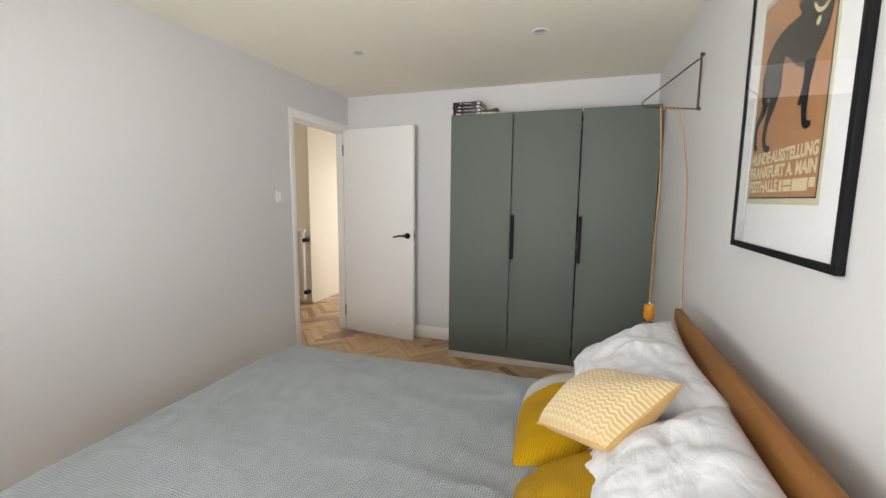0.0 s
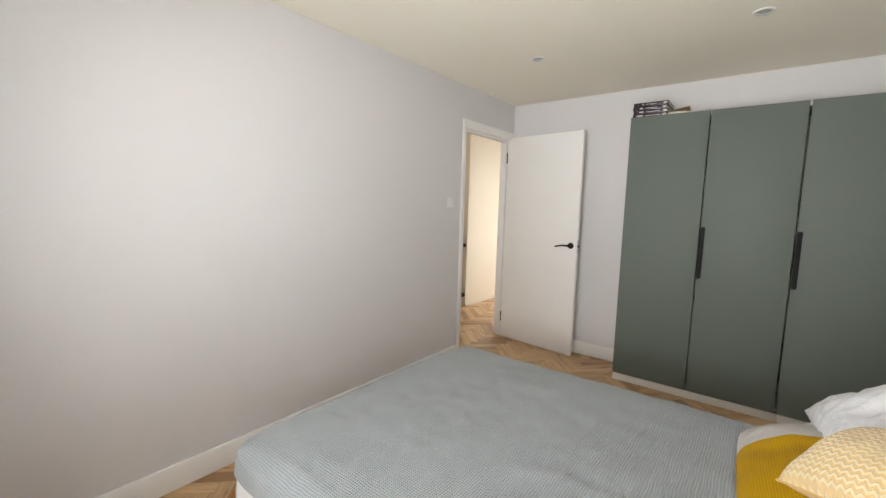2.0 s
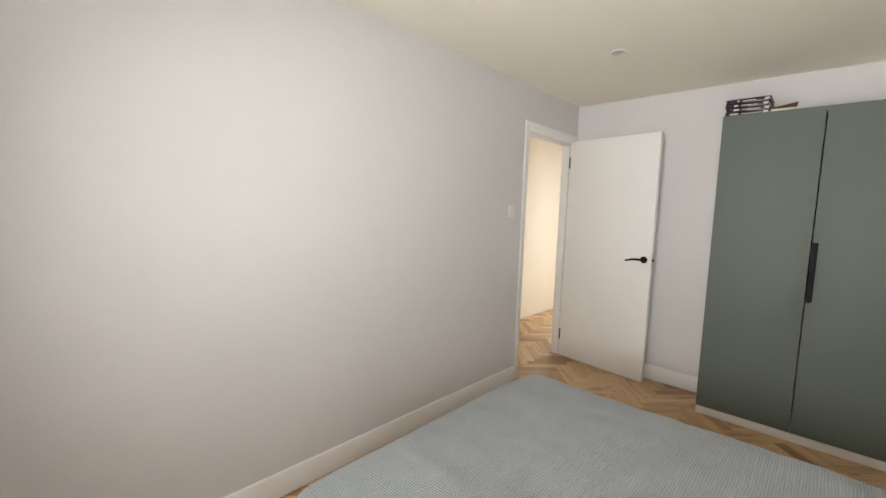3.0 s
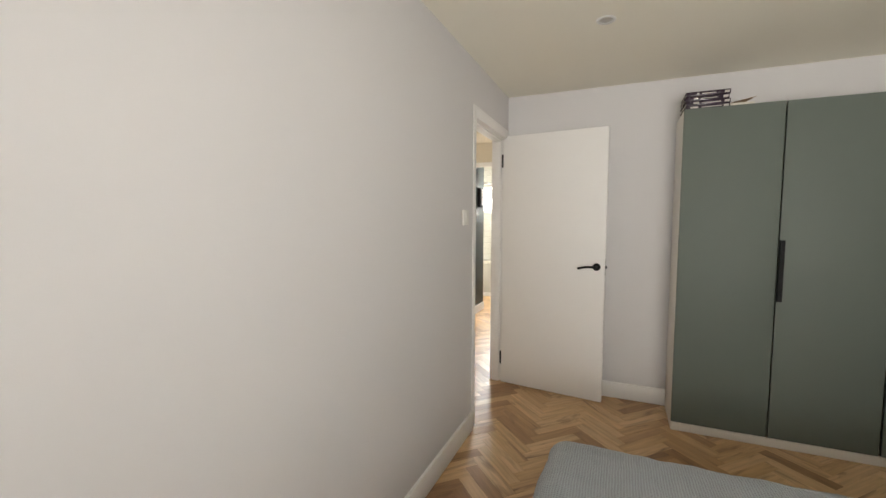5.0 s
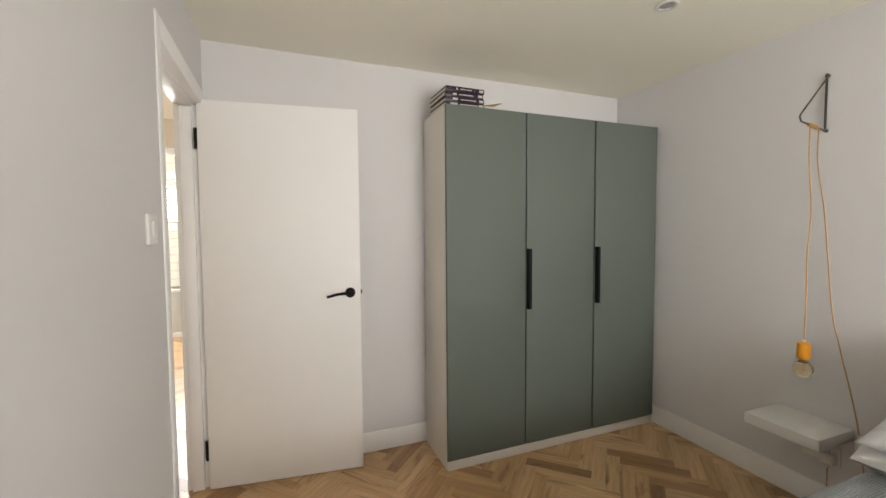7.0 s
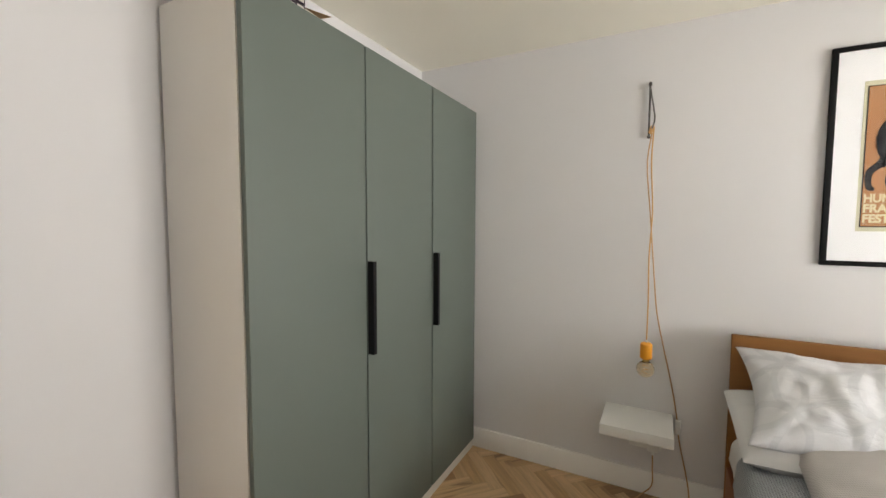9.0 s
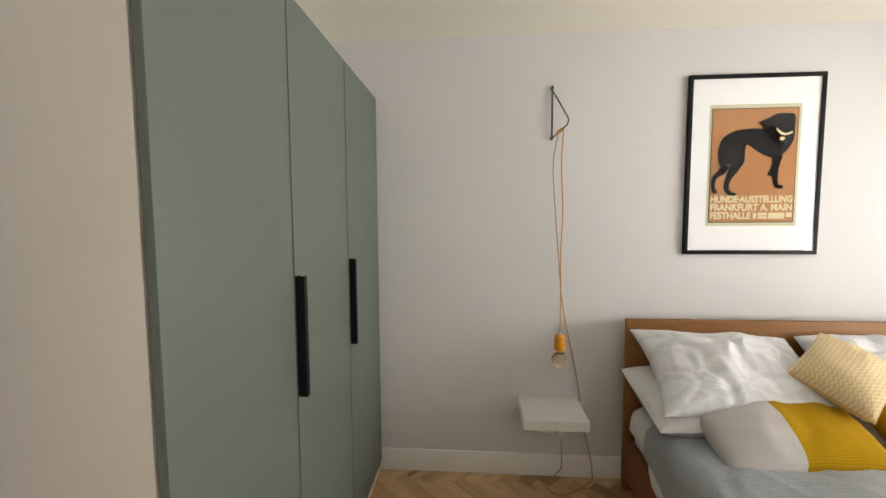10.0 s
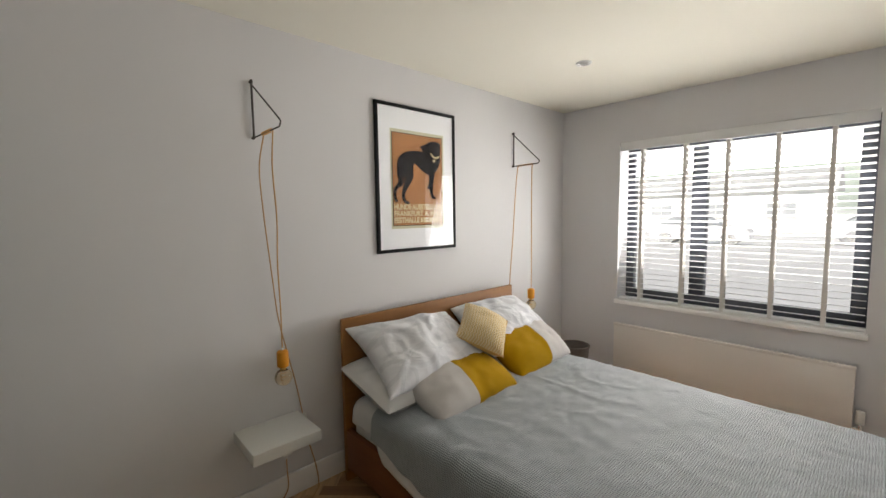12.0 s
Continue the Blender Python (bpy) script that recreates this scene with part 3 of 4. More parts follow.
# ---- the window ----
win = tagged(new("window_1"), "wide anthracite framed window over the radiator", "window", kind="structure")
WY0, WY1 = YS - 0.23, YS - 0.16
part("frame_bottom", box(WX0, WX1, WY0, WY1, WZ0, WZ0 + 0.075, 0.004), ANTHRACITE, win)
part("frame_top", box(WX0, WX1, WY0, WY1, WZ1 - 0.07, WZ1, 0.004), ANTHRACITE, win)
for x0, x1 in ((WX0, WX0 + 0.075), (WX1 - 0.06, WX1), (-0.605, -0.505)):
    part("mullion", box(x0, x1, WY0 + 0.002, WY1 - 0.002, WZ0 + 0.075, WZ1 - 0.07, 0.004), ANTHRACITE, win)
for x0, x1 in ((WX0 + 0.075, -0.605), (-0.505, WX1 - 0.06)):
    pn = part("pane", box(x0, x1, YS - 0.20, YS - 0.194, WZ0 + 0.075, WZ1 - 0.07), PANE, win, "clear glass", smooth=None)
    pn.visible_shadow = False
part("window_sill", box(WX0 - 0.012, WX1 + 0.012, YS - 0.16, YS + 0.035, WZ0 - 0.028, WZ0 + 0.004, 0.006), TRIM, win, "white painted window board")

blind = thing("venetian_blind", "white slatted blind with grey ladder tapes, lowered and open", "blind", pose(0, YS - 0.038, 0))
part("valance", box(WX0 + 0.004, WX1 - 0.004, 0.028, 0.042, WZ1 - 0.068, WZ1 - 0.002, 0.003), SLAT, blind, "off-white valance board")
part("head_rail", box(WX0 + 0.01, WX1 - 0.01, -0.025, 0.026, WZ1 - 0.045, WZ1 - 0.004, 0.003), SLAT, blind)
N_SLATS = 28
PITCH = (WZ1 - 0.075 - (WZ0 + 0.03)) / N_SLATS


def slat_mesh():
    bm = bmesh.new()
    rows = []
    for i in range(7):
        f = -1 + i / 3
        rows.append((0.025 * f, 0.0026 * (1 - f * f)))
    top = [[bm.verts.new((x, y, z + 0.0014)) for y, z in rows] for x in (WX0 + 0.008, WX1 - 0.008)]
    low = [[bm.verts.new((x, y, z - 0.0014)) for y, z in rows] for x in (WX0 + 0.008, WX1 - 0.008)]
    for i in range(6):
        bm.faces.new((top[0][i], top[1][i], top[1][i + 1], top[0][i + 1]))
        bm.faces.new((low[0][i + 1], low[1][i + 1], low[1][i], low[0][i]))
    bm.faces.new((top[0][0], low[0][0], low[1][0], top[1][0]))
    bm.faces.new((top[0][6], top[1][6], low[1][6], low[0][6]))
    for s in (0, 1):
        bm.faces.new(top[s] + low[s][::-1])
    bmesh.ops.recalc_face_normals(bm, faces=bm.faces[:])
    return finish(bm, "slat", SLAT, 40)


me = slat_mesh()
for k in range(N_SLATS):
    ob = new("slat", me)
    ob.matrix_world = pose(0, 0, WZ0 + 0.045 + PITCH * (k + 0.35), 8 + random.uniform(-1.5, 1.5), 0, random.uniform(-0.05, 0.05))
    ob.parent = blind
part("bottom_rail", box(WX0 + 0.008, WX1 - 0.008, -0.026, 0.026, WZ0 + 0.008, WZ0 + 0.026, 0.004), SLAT, blind)
for x in (-0.20, -0.495, -0.755, -1.02, -1.275):
    for y in (0.0275, -0.0285):
        part("ladder_tape", box(x - 0.011, x + 0.011, y, y + 0.001, WZ0 + 0.012, WZ1 - 0.06), TAPE, blind, "grey woven ladder tape", smooth=None)

# ---- radiator ----
rad = thing("radiator", "off-white flat panel radiator under the window", "radiator")
RX0, RX1, RZ0, RZ1 = -1.432, -0.045, 0.110, 0.508
part("front_panel", box(RX0, RX1, YS + 0.066, YS + 0.078, RZ0, RZ1, 0.005), RADIATOR, rad)
part("top_rail", box(RX0 - 0.002, RX1 + 0.002, YS + 0.064, YS + 0.083, RZ1 - 0.016, RZ1 + 0.004, 0.005, segments=3), RADIATOR, rad)
part("back_panel", box(RX0 + 0.01, RX1 - 0.01, YS + 0.028, YS + 0.038, RZ0, RZ1 - 0.006, 0.003), RADIATOR, rad)
for x in (RX0, RX1 - 0.006):
    part("end_panel", box(x, x + 0.006, YS + 0.024, YS + 0.066, RZ0 + 0.01, RZ1 - 0.002, 0.002), RADIATOR, rad)
bm = bmesh.new()
for k in range(54):
    x = RX0 + 0.02 + k * (RX1 - RX0 - 0.05) / 53
    box(x, x + 0.010, YS + 0.030, YS + 0.066, RZ1 - 0.005, RZ1 - 0.001, bm=bm)
part("top_grille", bm, RADIATOR, rad, smooth=None)
for x in (RX0 + 0.15, RX1 - 0.15):
    part("bracket", box(x, x + 0.03, YS, YS + 0.028, RZ0 + 0.05, RZ1 - 0.05, 0.002), RADIATOR, rad)
vm = pose(RX0 - 0.030, YS + 0.05, 0)
part("valve_body", lathe([(0, 0.13), (0.012, 0.13), (0.012, 0.175), (0.009, 0.18), (0, 0.18)], 20, m=vm), CHROME, rad)
part("valve_head", lathe([(0, 0.18), (0.019, 0.18), (0.021, 0.19), (0.021, 0.245), (0.017, 0.255), (0, 0.257)], 28, m=vm), PLASTIC, rad, "white thermostatic valve head")
part("pipe", tube([(RX0 - 0.030, YS + 0.05, 0.0), (RX0 - 0.030, YS + 0.05, 0.14)], 0.0075), CHROME, rad)
part("tail", tube([(RX0 - 0.030, YS + 0.05, 0.150), (RX0 + 0.01, YS + 0.05, 0.150)], 0.009), CHROME, rad)
part("pipe", tube([(RX1 + 0.03, YS + 0.05, 0.0), (RX1 + 0.03, YS + 0.05, 0.150), (RX1 - 0.01, YS + 0.05, 0.152)], 0.0075), CHROME, rad)

# ---- wardrobe ----
war = thing("wardrobe", "three-door wardrobe with sage green doors and off-white carcass", "wardrobe")
AX0, AX1, AY, AZ = -1.043, 0.453, 3.154, 1.976
part("side_panel", box(AX0, AX0 + 0.020, AY + 0.024, YN - 0.019, 0.0, AZ - 0.004, 0.0015), MELAMINE, war, "off-white side panel")
part("side_panel", box(AX1 - 0.020, AX1, AY + 0.024, YN - 0.019, 0.0, AZ - 0.004, 0.0015), MELAMINE, war)
part("top_panel", box(AX0 + 0.020, AX1 - 0.020, AY + 0.024, YN - 0.019, AZ - 0.026, AZ - 0.005, 0.0015), MELAMINE, war)
part("back_panel", box(AX0 + 0.020, AX1 - 0.020, YN - 0.029, YN - 0.020, 0.06, AZ - 0.027), MELAMINE, war, smooth=None)
part("bottom_panel", box(AX0 + 0.020, AX1 - 0.020, AY + 0.030, YN - 0.030, 0.060, 0.080, 0.001), MELAMINE, war)
part("plinth", box(AX0 + 0.001, -0.045, AY + 0.006, AY + 0.022, 0.0, 0.052, 0.001), MELAMINE, war, "off-white plinth strip")
part("plinth", box(-0.043, AX1, AY + 0.008, AY + 0.023, 0.0, 0.050, 0.001), MELAMINE, war, "off-white plinth strip")
for x0, x1 in ((AX0, -0.5545), (-0.5475, -0.0635), (-0.0525, AX1)):
    part("door", box(x0, x1, AY, AY + 0.019, 0.056, AZ, 0.0022), SAGE, war, "sage green flush door")
for x in (-0.5335, -0.0375):
    # a bent strip: back plate, web and finger lip in one section
    section = [(-0.014, -0.0005), (-0.014, -0.026), (0.005, -0.026), (0.005, -0.023), (-0.011, -0.023), (-0.011, -0.0035), (0.012, -0.0035), (0.012, -0.0005)]
    bm = bmesh.new()
    low, top = [[bm.verts.new((x + u, AY + v, z)) for u, v in section] for z in (0.860, 1.207)]
    bm.faces.new(low[::-1])
    bm.faces.new(top)
    for k in range(8):
        j = (k + 1) % 8
        bm.faces.new((low[k], low[j], top[j], top[k]))
    bmesh.ops.recalc_face_normals(bm, faces=bm.faces[:])
    part("handle", bm, BLACK, war, "black metal profile handle")

# folders and booklets on the wardrobe
for k, (dx, dy, tw) in enumerate(((0, 0, 0), (0.004, 0.002, 0.5), (-0.003, 0.004, -0.7), (0.002, -0.002, 0.3))):
    z = AZ + 0.026 * k - 0.003
    f = thing("ring_binder", "dark glossy folder with silver lettering, stacked on the wardrobe", "folder", pose(-0.925 + dx, 3.172 + dy, z, 0, 0, tw), "stack of folders")
    part("cover", box(-0.112, 0.112, 0.0, 0.003, 0.001, 0.025, 0.001), BINDER, f)
    part("cover_board", box(-0.112, 0.112, 0.003, 0.24, 0.0, 0.003, 0.0008), BINDER, f)
    part("cover_board", box(-0.112, 0.112, 0.003, 0.24, 0.022, 0.025, 0.0008), BINDER, f)
    part("pages", box(-0.106, 0.108, 0.005, 0.235, 0.003, 0.022), PAGES, f, smooth=None)
    part("lettering_bar", box(-0.085 + 0.01 * k, -0.045, -0.001, 0.0, 0.008, 0.018), STRIPE, f, smooth=None)
    part("lettering_bar", box(-0.03, 0.075 - 0.012 * k, -0.001, 0.0, 0.010, 0.014), STRIPE, f, smooth=None)
    part("lettering_bar", box(0.082, 0.106, -0.001, 0.0, 0.006, 0.019), STRIPE, f, smooth=None)
bk = thing("booklet", "brown paper booklet lying half open on the wardrobe", "booklet", pose(-0.752, 3.180, AZ - 0.004, 0, 0, 5))
part("block", box(-0.055, 0.060, 0.0, 0.19, 0.0, 0.022, 0.002), PAGES, bk)
bm = bmesh.new()
v = [bm.verts.new(p) for p in ((-0.055, 0, 0.024), (-0.055, 0.19, 0.024), (0.070, 0.19, 0.062), (0.070, 0, 0.052))]
bmesh.ops.solidify(bm, geom=[bm.faces.new(v)], thickness=0.002)
part("cover", bm, KRAFT, bk, "lifted kraft cover", smooth=None)

# ---- bed ----
BY0, BY1, BXF, BXH = 0.505, 1.915, -1.585, 0.368
bed = thing("bed_frame", "reddish stained wooden double bed frame with a plain headboard", "bed")
part("headboard", box(BXH, BXH + 0.026, BY0, BY1, 0.0, 0.873, 0.004), HEADWOOD, bed)
part("side_rail", box(BXF + 0.03, BXH, BY1 - 0.032, BY1 - 0.002, 0.075, 0.285, 0.003), RAILWOOD, bed)
part("side_rail", box(BXF + 0.03, BXH, BY0 + 0.002, BY0 + 0.032, 0.075, 0.285, 0.003), RAILWOOD, bed)
part("foot_rail", box(BXF, BXF + 0.03, BY0 + 0.002, BY1 - 0.002, 0.0, 0.300, 0.003), HEADWOOD, bed)
part("slat_base", box(BXF + 0.03, BXH, BY0 + 0.032, BY1 - 0.032, 0.20, 0.215), RAILWOOD, bed, smooth=None)
part("middle_beam", box(BXF + 0.03, BXH, 1.18, 1.23, 0.0, 0.20, 0.002), RAILWOOD, bed)
mt = thing("mattress", "thick mattress in a white fitted sheet", "mattress")
part("mattress_body", box(BXF + 0.045, BXH - 0.008, BY0 + 0.035, BY1 - 0.035, 0.216, 0.452, 0.05, segments=6), SHEET, mt)


def cloth(x0, x1, y0, y1, top, r, hem, ripple, step=0.018, thick=0.008, seed=0.0, wavy=1.0):
    """A cover lying over the bed: flat between the four lines, then round the edge with radius r and down by hem(side) metres."""
    bm = bmesh.new()
    uv = bm.loops.layers.uv.new("UVMap")
    nx, ny, K = int((x1 - x0) / step), int((y1 - y0) / step), int(0.30 / step)
    grid, flat = {}, {}
    for i in range(-K, nx + 1):
        for j in range(-K, ny + K + 1):
            kx, ky = min(i, 0), (j if j < 0 else max(0, j - ny))
            cx, cy = x0 + (x1 - x0) * max(i, 0) / nx, y0 + (y1 - y0) * min(max(j, 0), ny) / ny
            p = Vector((cx, cy, top + ripple(cx, cy)))
            a = (cx, cy)
            if kx or ky:
                n = Vector((kx, ky, 0)).normalized()
                share = max(abs(kx), abs(ky)) / K
                limit = hem(cx, cy, math.atan2(ky, kx)) + 0.020 * noise.noise((cx * 4 + seed, cy * 4, 0.7)) + 0.010 * noise.noise((cx * 13 + seed, cy * 13, 5.7))
                d = limit * share
                bend = min(d / r, math.pi / 2 - 0.10)
                rest = max(0.0, d - r * (math.pi / 2 - 0.10))
                wave = wavy * (0.014 * noise.noise((cx * 5 + seed, cy * 5, 3.1)) + 0.006 * noise.noise((cx * 13 + seed, cy * 13, 9.1))) * min(1, d / 0.12)
                p += n * (r * math.sin(bend) + rest * 0.10 + wave)
                p.z += -r * (1 - math.cos(bend)) - rest * 0.99
                a = (cx + n.x * d, cy + n.y * d)
            grid[i, j] = bm.verts.new(p)
            flat[i, j] = a
    for i in range(-K, nx):
        for j in range(-K, ny + K):
            keys = ((i, j), (i + 1, j), (i + 1, j + 1), (i, j + 1))
            f = bm.faces.new([grid[k] for k in keys])
            for loop, k in zip(f.loops, keys):
                loop[uv].uv = flat[k]
    bmesh.ops.delete(bm, geom=[v for v in bm.verts if not v.link_faces], context="VERTS")
    bmesh.ops.solidify(bm, geom=bm.faces[:], thickness=thick)
    return bm


def rumple(x, y):
    soft = 0.008 * noise.noise((x * 1.8, y * 1.8, 4.0)) + 0.0045 * noise.noise((x * 7, y * 6, 1.0)) + 0.0025 * noise.noise((x * 12, y * 14, 3.0)) + 0.0036 * noise.noise((x * 19, y * 17, 2.0)) + 0.0022 * noise.noise((x * 36, y * 33, 6.0))
    crease = noise.noise((x * 2.4 + y * 1.1, y * 4.0 - x * 1.5, 8.0))
    return soft + 0.008 * max(0.0, 1 - abs(crease) * 5) * min(1.0, max(0.0, (x + 0.95) / 0.6)) - 0.014 * (abs(y - 1.2) / 0.7) ** 4


def hem_blanket(x, y, ang):
    """How far the blanket hangs over: longer along the north side towards the foot."""
    north = max(0.0, math.sin(ang))
    return 0.16 + north * (0.02 + 0.14 * min(1.0, max(0.0, (0.1 - x) / 0.7)))


def hem_duvet(x, y, ang):
    north = max(0.0, math.sin(ang))
    head = min(1.0, max(0.0, (x - 0.06) / 0.08))
    return hem_blanket(x, y, ang) + 0.050 - north * (0.075 * head + 0.06 * max(0.0, 1 - abs(x - 0.08) / 0.07))


duvet = thing("duvet", "white duvet whose edge hangs below the blanket", "duvet")
part("duvet_cover", cloth(BXF + 0.060, 0.30, BY0 + 0.082, BY1 - 0.070, 0.478, 0.066, hem_duvet, lambda x, y: 0.6 * rumple(x, y) - 0.006, 0.02, 0.02, 5.0, 1.2), SHEET, duvet, smooth=0)
LINT = ((-1.075, 0.955, 0.006), (-0.940, 1.085, 0.006), (-1.280, 1.050, 0.005), (-1.060, 0.885, 0.006))
blanket = thing("blanket", "grey waffle-knit blanket spread over the bed, slightly rumpled", "blanket")
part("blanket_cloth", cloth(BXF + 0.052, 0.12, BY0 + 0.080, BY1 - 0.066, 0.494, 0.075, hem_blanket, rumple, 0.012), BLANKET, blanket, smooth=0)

for x, y, s in LINT:
    bm = bmesh.new()
    bmesh.ops.create_icosphere(bm, subdivisions=2, radius=s)
    for v in bm.verts:
        v.co *= 1 + 0.5 * noise.noise(v.co * 300 + Vector((x, y, 0)) * 9)
    part("lint", bm, GREYCOTTON, blanket, "small tuft of lint", smooth=0, m=pose(x, y, 0.489 + rumple(x, y) + s * 0.5))


def cushion_mesh(w, h, t, seed, wrinkle, pinch=0.07, nu=48, nv=36, keep=None, power=0.42, soft=0.03, sides=(1, -1), lean=0.0):
    """A stuffed cushion lying in its own x, y plane. keep(u) picks the strip of it that is made."""
    bm = bmesh.new()
    uv = bm.loops.layers.uv.new("UVMap")
    for side in sides:
        grid = {}
        for i in range(nu + 1):
            for j in range(nv + 1):
                u, v = -1 + 2 * i / nu, -1 + 2 * j / nv
                if keep and not keep(u):
                    continue
                x = w / 2 * u * (1 - pinch * (1 - v * v) * abs(u))
                y = h / 2 * v * (1 - pinch * (1 - u * u) * abs(v))
                x, y = x * (1 - soft * u * u * v * v), y * (1 - soft * u * u * v * v)
                body = max(0.0, (1 - u * u) * (1 - v * v)) ** power
                n = noise.noise((x * 7 + seed, y * 7, side * 2.0)) * 0.5 + noise.noise((x * 17 + seed, y * 15, side)) * 0.25
                fold = max(0.0, 1 - abs(noise.noise((x * 4 + y * 3 + seed, y * 6 - x * 2, 5.0))) * 6)
                ridge = max(0.0, 1 - abs(noise.noise((x * 9 - y * 4 + seed, y * 11 + x * 6, 2.0 + side))) * 5)
                fold = fold - 0.5 * ridge
                z = side * (t * (1 - lean * side) / 2 * body * (1 + 0.25 * n) + wrinkle * (n - 0.5 * fold) * min(1, body * 1.5)) + 0.010 * noise.noise((x * 4, y * 4, seed))
                grid[i, j] = bm.verts.new((x, y, z))
        for i in range(nu):
            for j in range(nv):
                keys = [(i, j), (i + 1, j), (i + 1, j + 1), (i, j + 1)]
                if not all(k in grid for k in keys):
                    continue
                if side < 0:
                    keys.reverse()
                f = bm.faces.new([grid[k] for k in keys])
                for loop, k in zip(f.loops, keys):
                    loop[uv].uv = (w * k[0] / nu + (0.37 if side < 0 else 0.0), h * k[1] / nv)
    bmesh.ops.remove_doubles(bm, verts=bm.verts[:], dist=0.0006)
    return bm


def frame_of(center, along, up):
    x = Vector(along).normalized()
    z = x.cross(Vector(up)).normalized()
    y = z.cross(x)
    return Matrix.Translation(center) @ Matrix((x, y, z)).transposed().to_4x4()


def seam(w, h, pinch, bm=None, keep=None, r=0.003):
    pts = []
    for s in range(4):
        for k in range(24):
            f = -1 + 2 * k / 24
            u, v = ((f, -1), (1, f), (-f, 1), (-1, -f))[s]
            pts.append((w / 2 * u * (1 - pinch * (1 - v * v) * abs(u)), h / 2 * v * (1 - pinch * (1 - u * u) * abs(v)), 0))
    return tube(pts + pts[:1], r, 6, bm)


def pillow(center, along, up, w, h, t, seed, label, material=COTTON, wrinkle=0.016, soft=0.012):
    p = thing("pillow", label, "pillow", frame_of(center, along, up), "bed pillows")
    part("pillow_cover", cushion_mesh(w, h, t, seed, wrinkle, 0.125, 84, 60, power=0.53, soft=soft), material, p, smooth=0)
    return p


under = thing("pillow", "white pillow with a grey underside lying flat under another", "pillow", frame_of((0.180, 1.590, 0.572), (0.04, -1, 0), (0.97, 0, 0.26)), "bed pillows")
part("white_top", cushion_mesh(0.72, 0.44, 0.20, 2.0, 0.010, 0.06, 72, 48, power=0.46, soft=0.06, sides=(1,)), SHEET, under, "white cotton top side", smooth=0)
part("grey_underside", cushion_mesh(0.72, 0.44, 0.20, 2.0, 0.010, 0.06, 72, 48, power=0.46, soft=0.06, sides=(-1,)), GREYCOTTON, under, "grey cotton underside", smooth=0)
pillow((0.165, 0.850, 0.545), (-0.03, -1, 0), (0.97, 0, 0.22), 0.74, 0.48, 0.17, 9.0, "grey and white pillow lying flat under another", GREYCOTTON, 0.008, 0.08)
pillow((0.172, 1.545, 0.688), (0.008, -1, -0.045), (0.383, 0.02, 0.23), 0.735, 0.480, 0.250, 4.0, "white pillow printed with pale grey petals, leaning on the headboard")
pillow((0.180, 0.832, 0.684), (0.02, -1, -0.02), (0.37, 0, 0.235), 0.725, 0.470, 0.235, 14.0, "rumpled white pillow printed with pale grey petals beside another", soft=0.09)


def band_cushion(center, along, up, w, h, t, seed, split, flip, label):
    c = thing("cushion", label, "cushion", frame_of(center, along, up), "knitted cushions")
    nu = 48
    edge = round((split + 1) / 2 * nu) / nu * 2 - 1
    grey = (lambda u: u <= edge + 1e-6) if not flip else (lambda u: u >= edge - 1e-6)
    gold = (lambda u: u >= edge - 1e-6) if not flip else (lambda u: u <= edge + 1e-6)
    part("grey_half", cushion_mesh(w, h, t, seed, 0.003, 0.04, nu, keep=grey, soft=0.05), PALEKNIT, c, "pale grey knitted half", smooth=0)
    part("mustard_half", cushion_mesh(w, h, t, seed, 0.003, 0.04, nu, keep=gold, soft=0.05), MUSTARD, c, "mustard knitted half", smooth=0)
    return c


band_cushion((-0.062, 1.480, 0.540), (0.03, -1, 0.03), (0.92, 0.06, 0.39), 0.600, 0.335, 0.19, 21.0, -0.12, False, "knitted cushion, half mustard and half pale grey, beside the blanket's fold")
band_cushion((-0.022, 0.834, 0.573), (0.04, -1, 0.02), (0.83, 0.06, 0.56), 0.60, 0.335, 0.185, 33.0, 0.07, True, "knitted cushion, half mustard and half pale grey, leaning on white pillows")

sc = thing("small_cushion", "small yellow cushion with cream zigzag knit on top of the pillows", "cushion", frame_of((0.056, 1.183, 0.741), (0.183, -0.270, 0.116), (0.178, 0.165, 0.108)), "knitted cushions")
part("knit_front", cushion_mesh(0.352, 0.285, 0.150, 41.0, 0.003, 0.06, sides=(1,), lean=-0.08), CHEVRON, sc, "cream zigzag knit on yellow", smooth=0)
part("plain_back", cushion_mesh(0.352, 0.285, 0.150, 41.0, 0.003, 0.06, sides=(-1,), lean=-0.08), YELLOWBACK, sc, "plain yellow wool back", smooth=0)
part("back_edge", seam(0.347, 0.280, 0.06, r=0.003), YELLOWBACK, sc, "plain yellow wool edge", smooth=60)

# ---- bedside shelf, socket ----
sh = thing("wall_shelf", "small thick white floating shelf beside the bed", "shelf")
part("shelf_board", box(0.216, XE, 2.122, 2.422, 0.378, 0.427, 0.002), PLASTIC, sh)
ol = thing("power_socket", "white double power socket under the shelf", "socket", pose(XE, 2.235, 0.275))
part("plate", box(-0.010, 0, -0.073, 0.073, -0.043, 0.043, 0.003), PLASTIC, ol)
for y in (0.034, -0.034):
    for dy, dz in ((0, 0.012), (-0.011, -0.008), (0.011, -0.008)):
        # dark chips on the solid plate, painting the shade inside the pin holes
        part("pin_hole_mark", box(-0.0108, -0.0098, y + dy - 0.002, y + dy + 0.002, dz - 0.004, dz + 0.004), DARK, ol, smooth=None)
    part("rocker", box(-0.013, -0.010, y - 0.006, y + 0.006, 0.024, 0.038, 0.001), PLASTIC, ol)
pg = thing("plug", "white plug in the socket with a tan braided cord", "plug", pose(XE - 0.011, 2.200, 0.262))
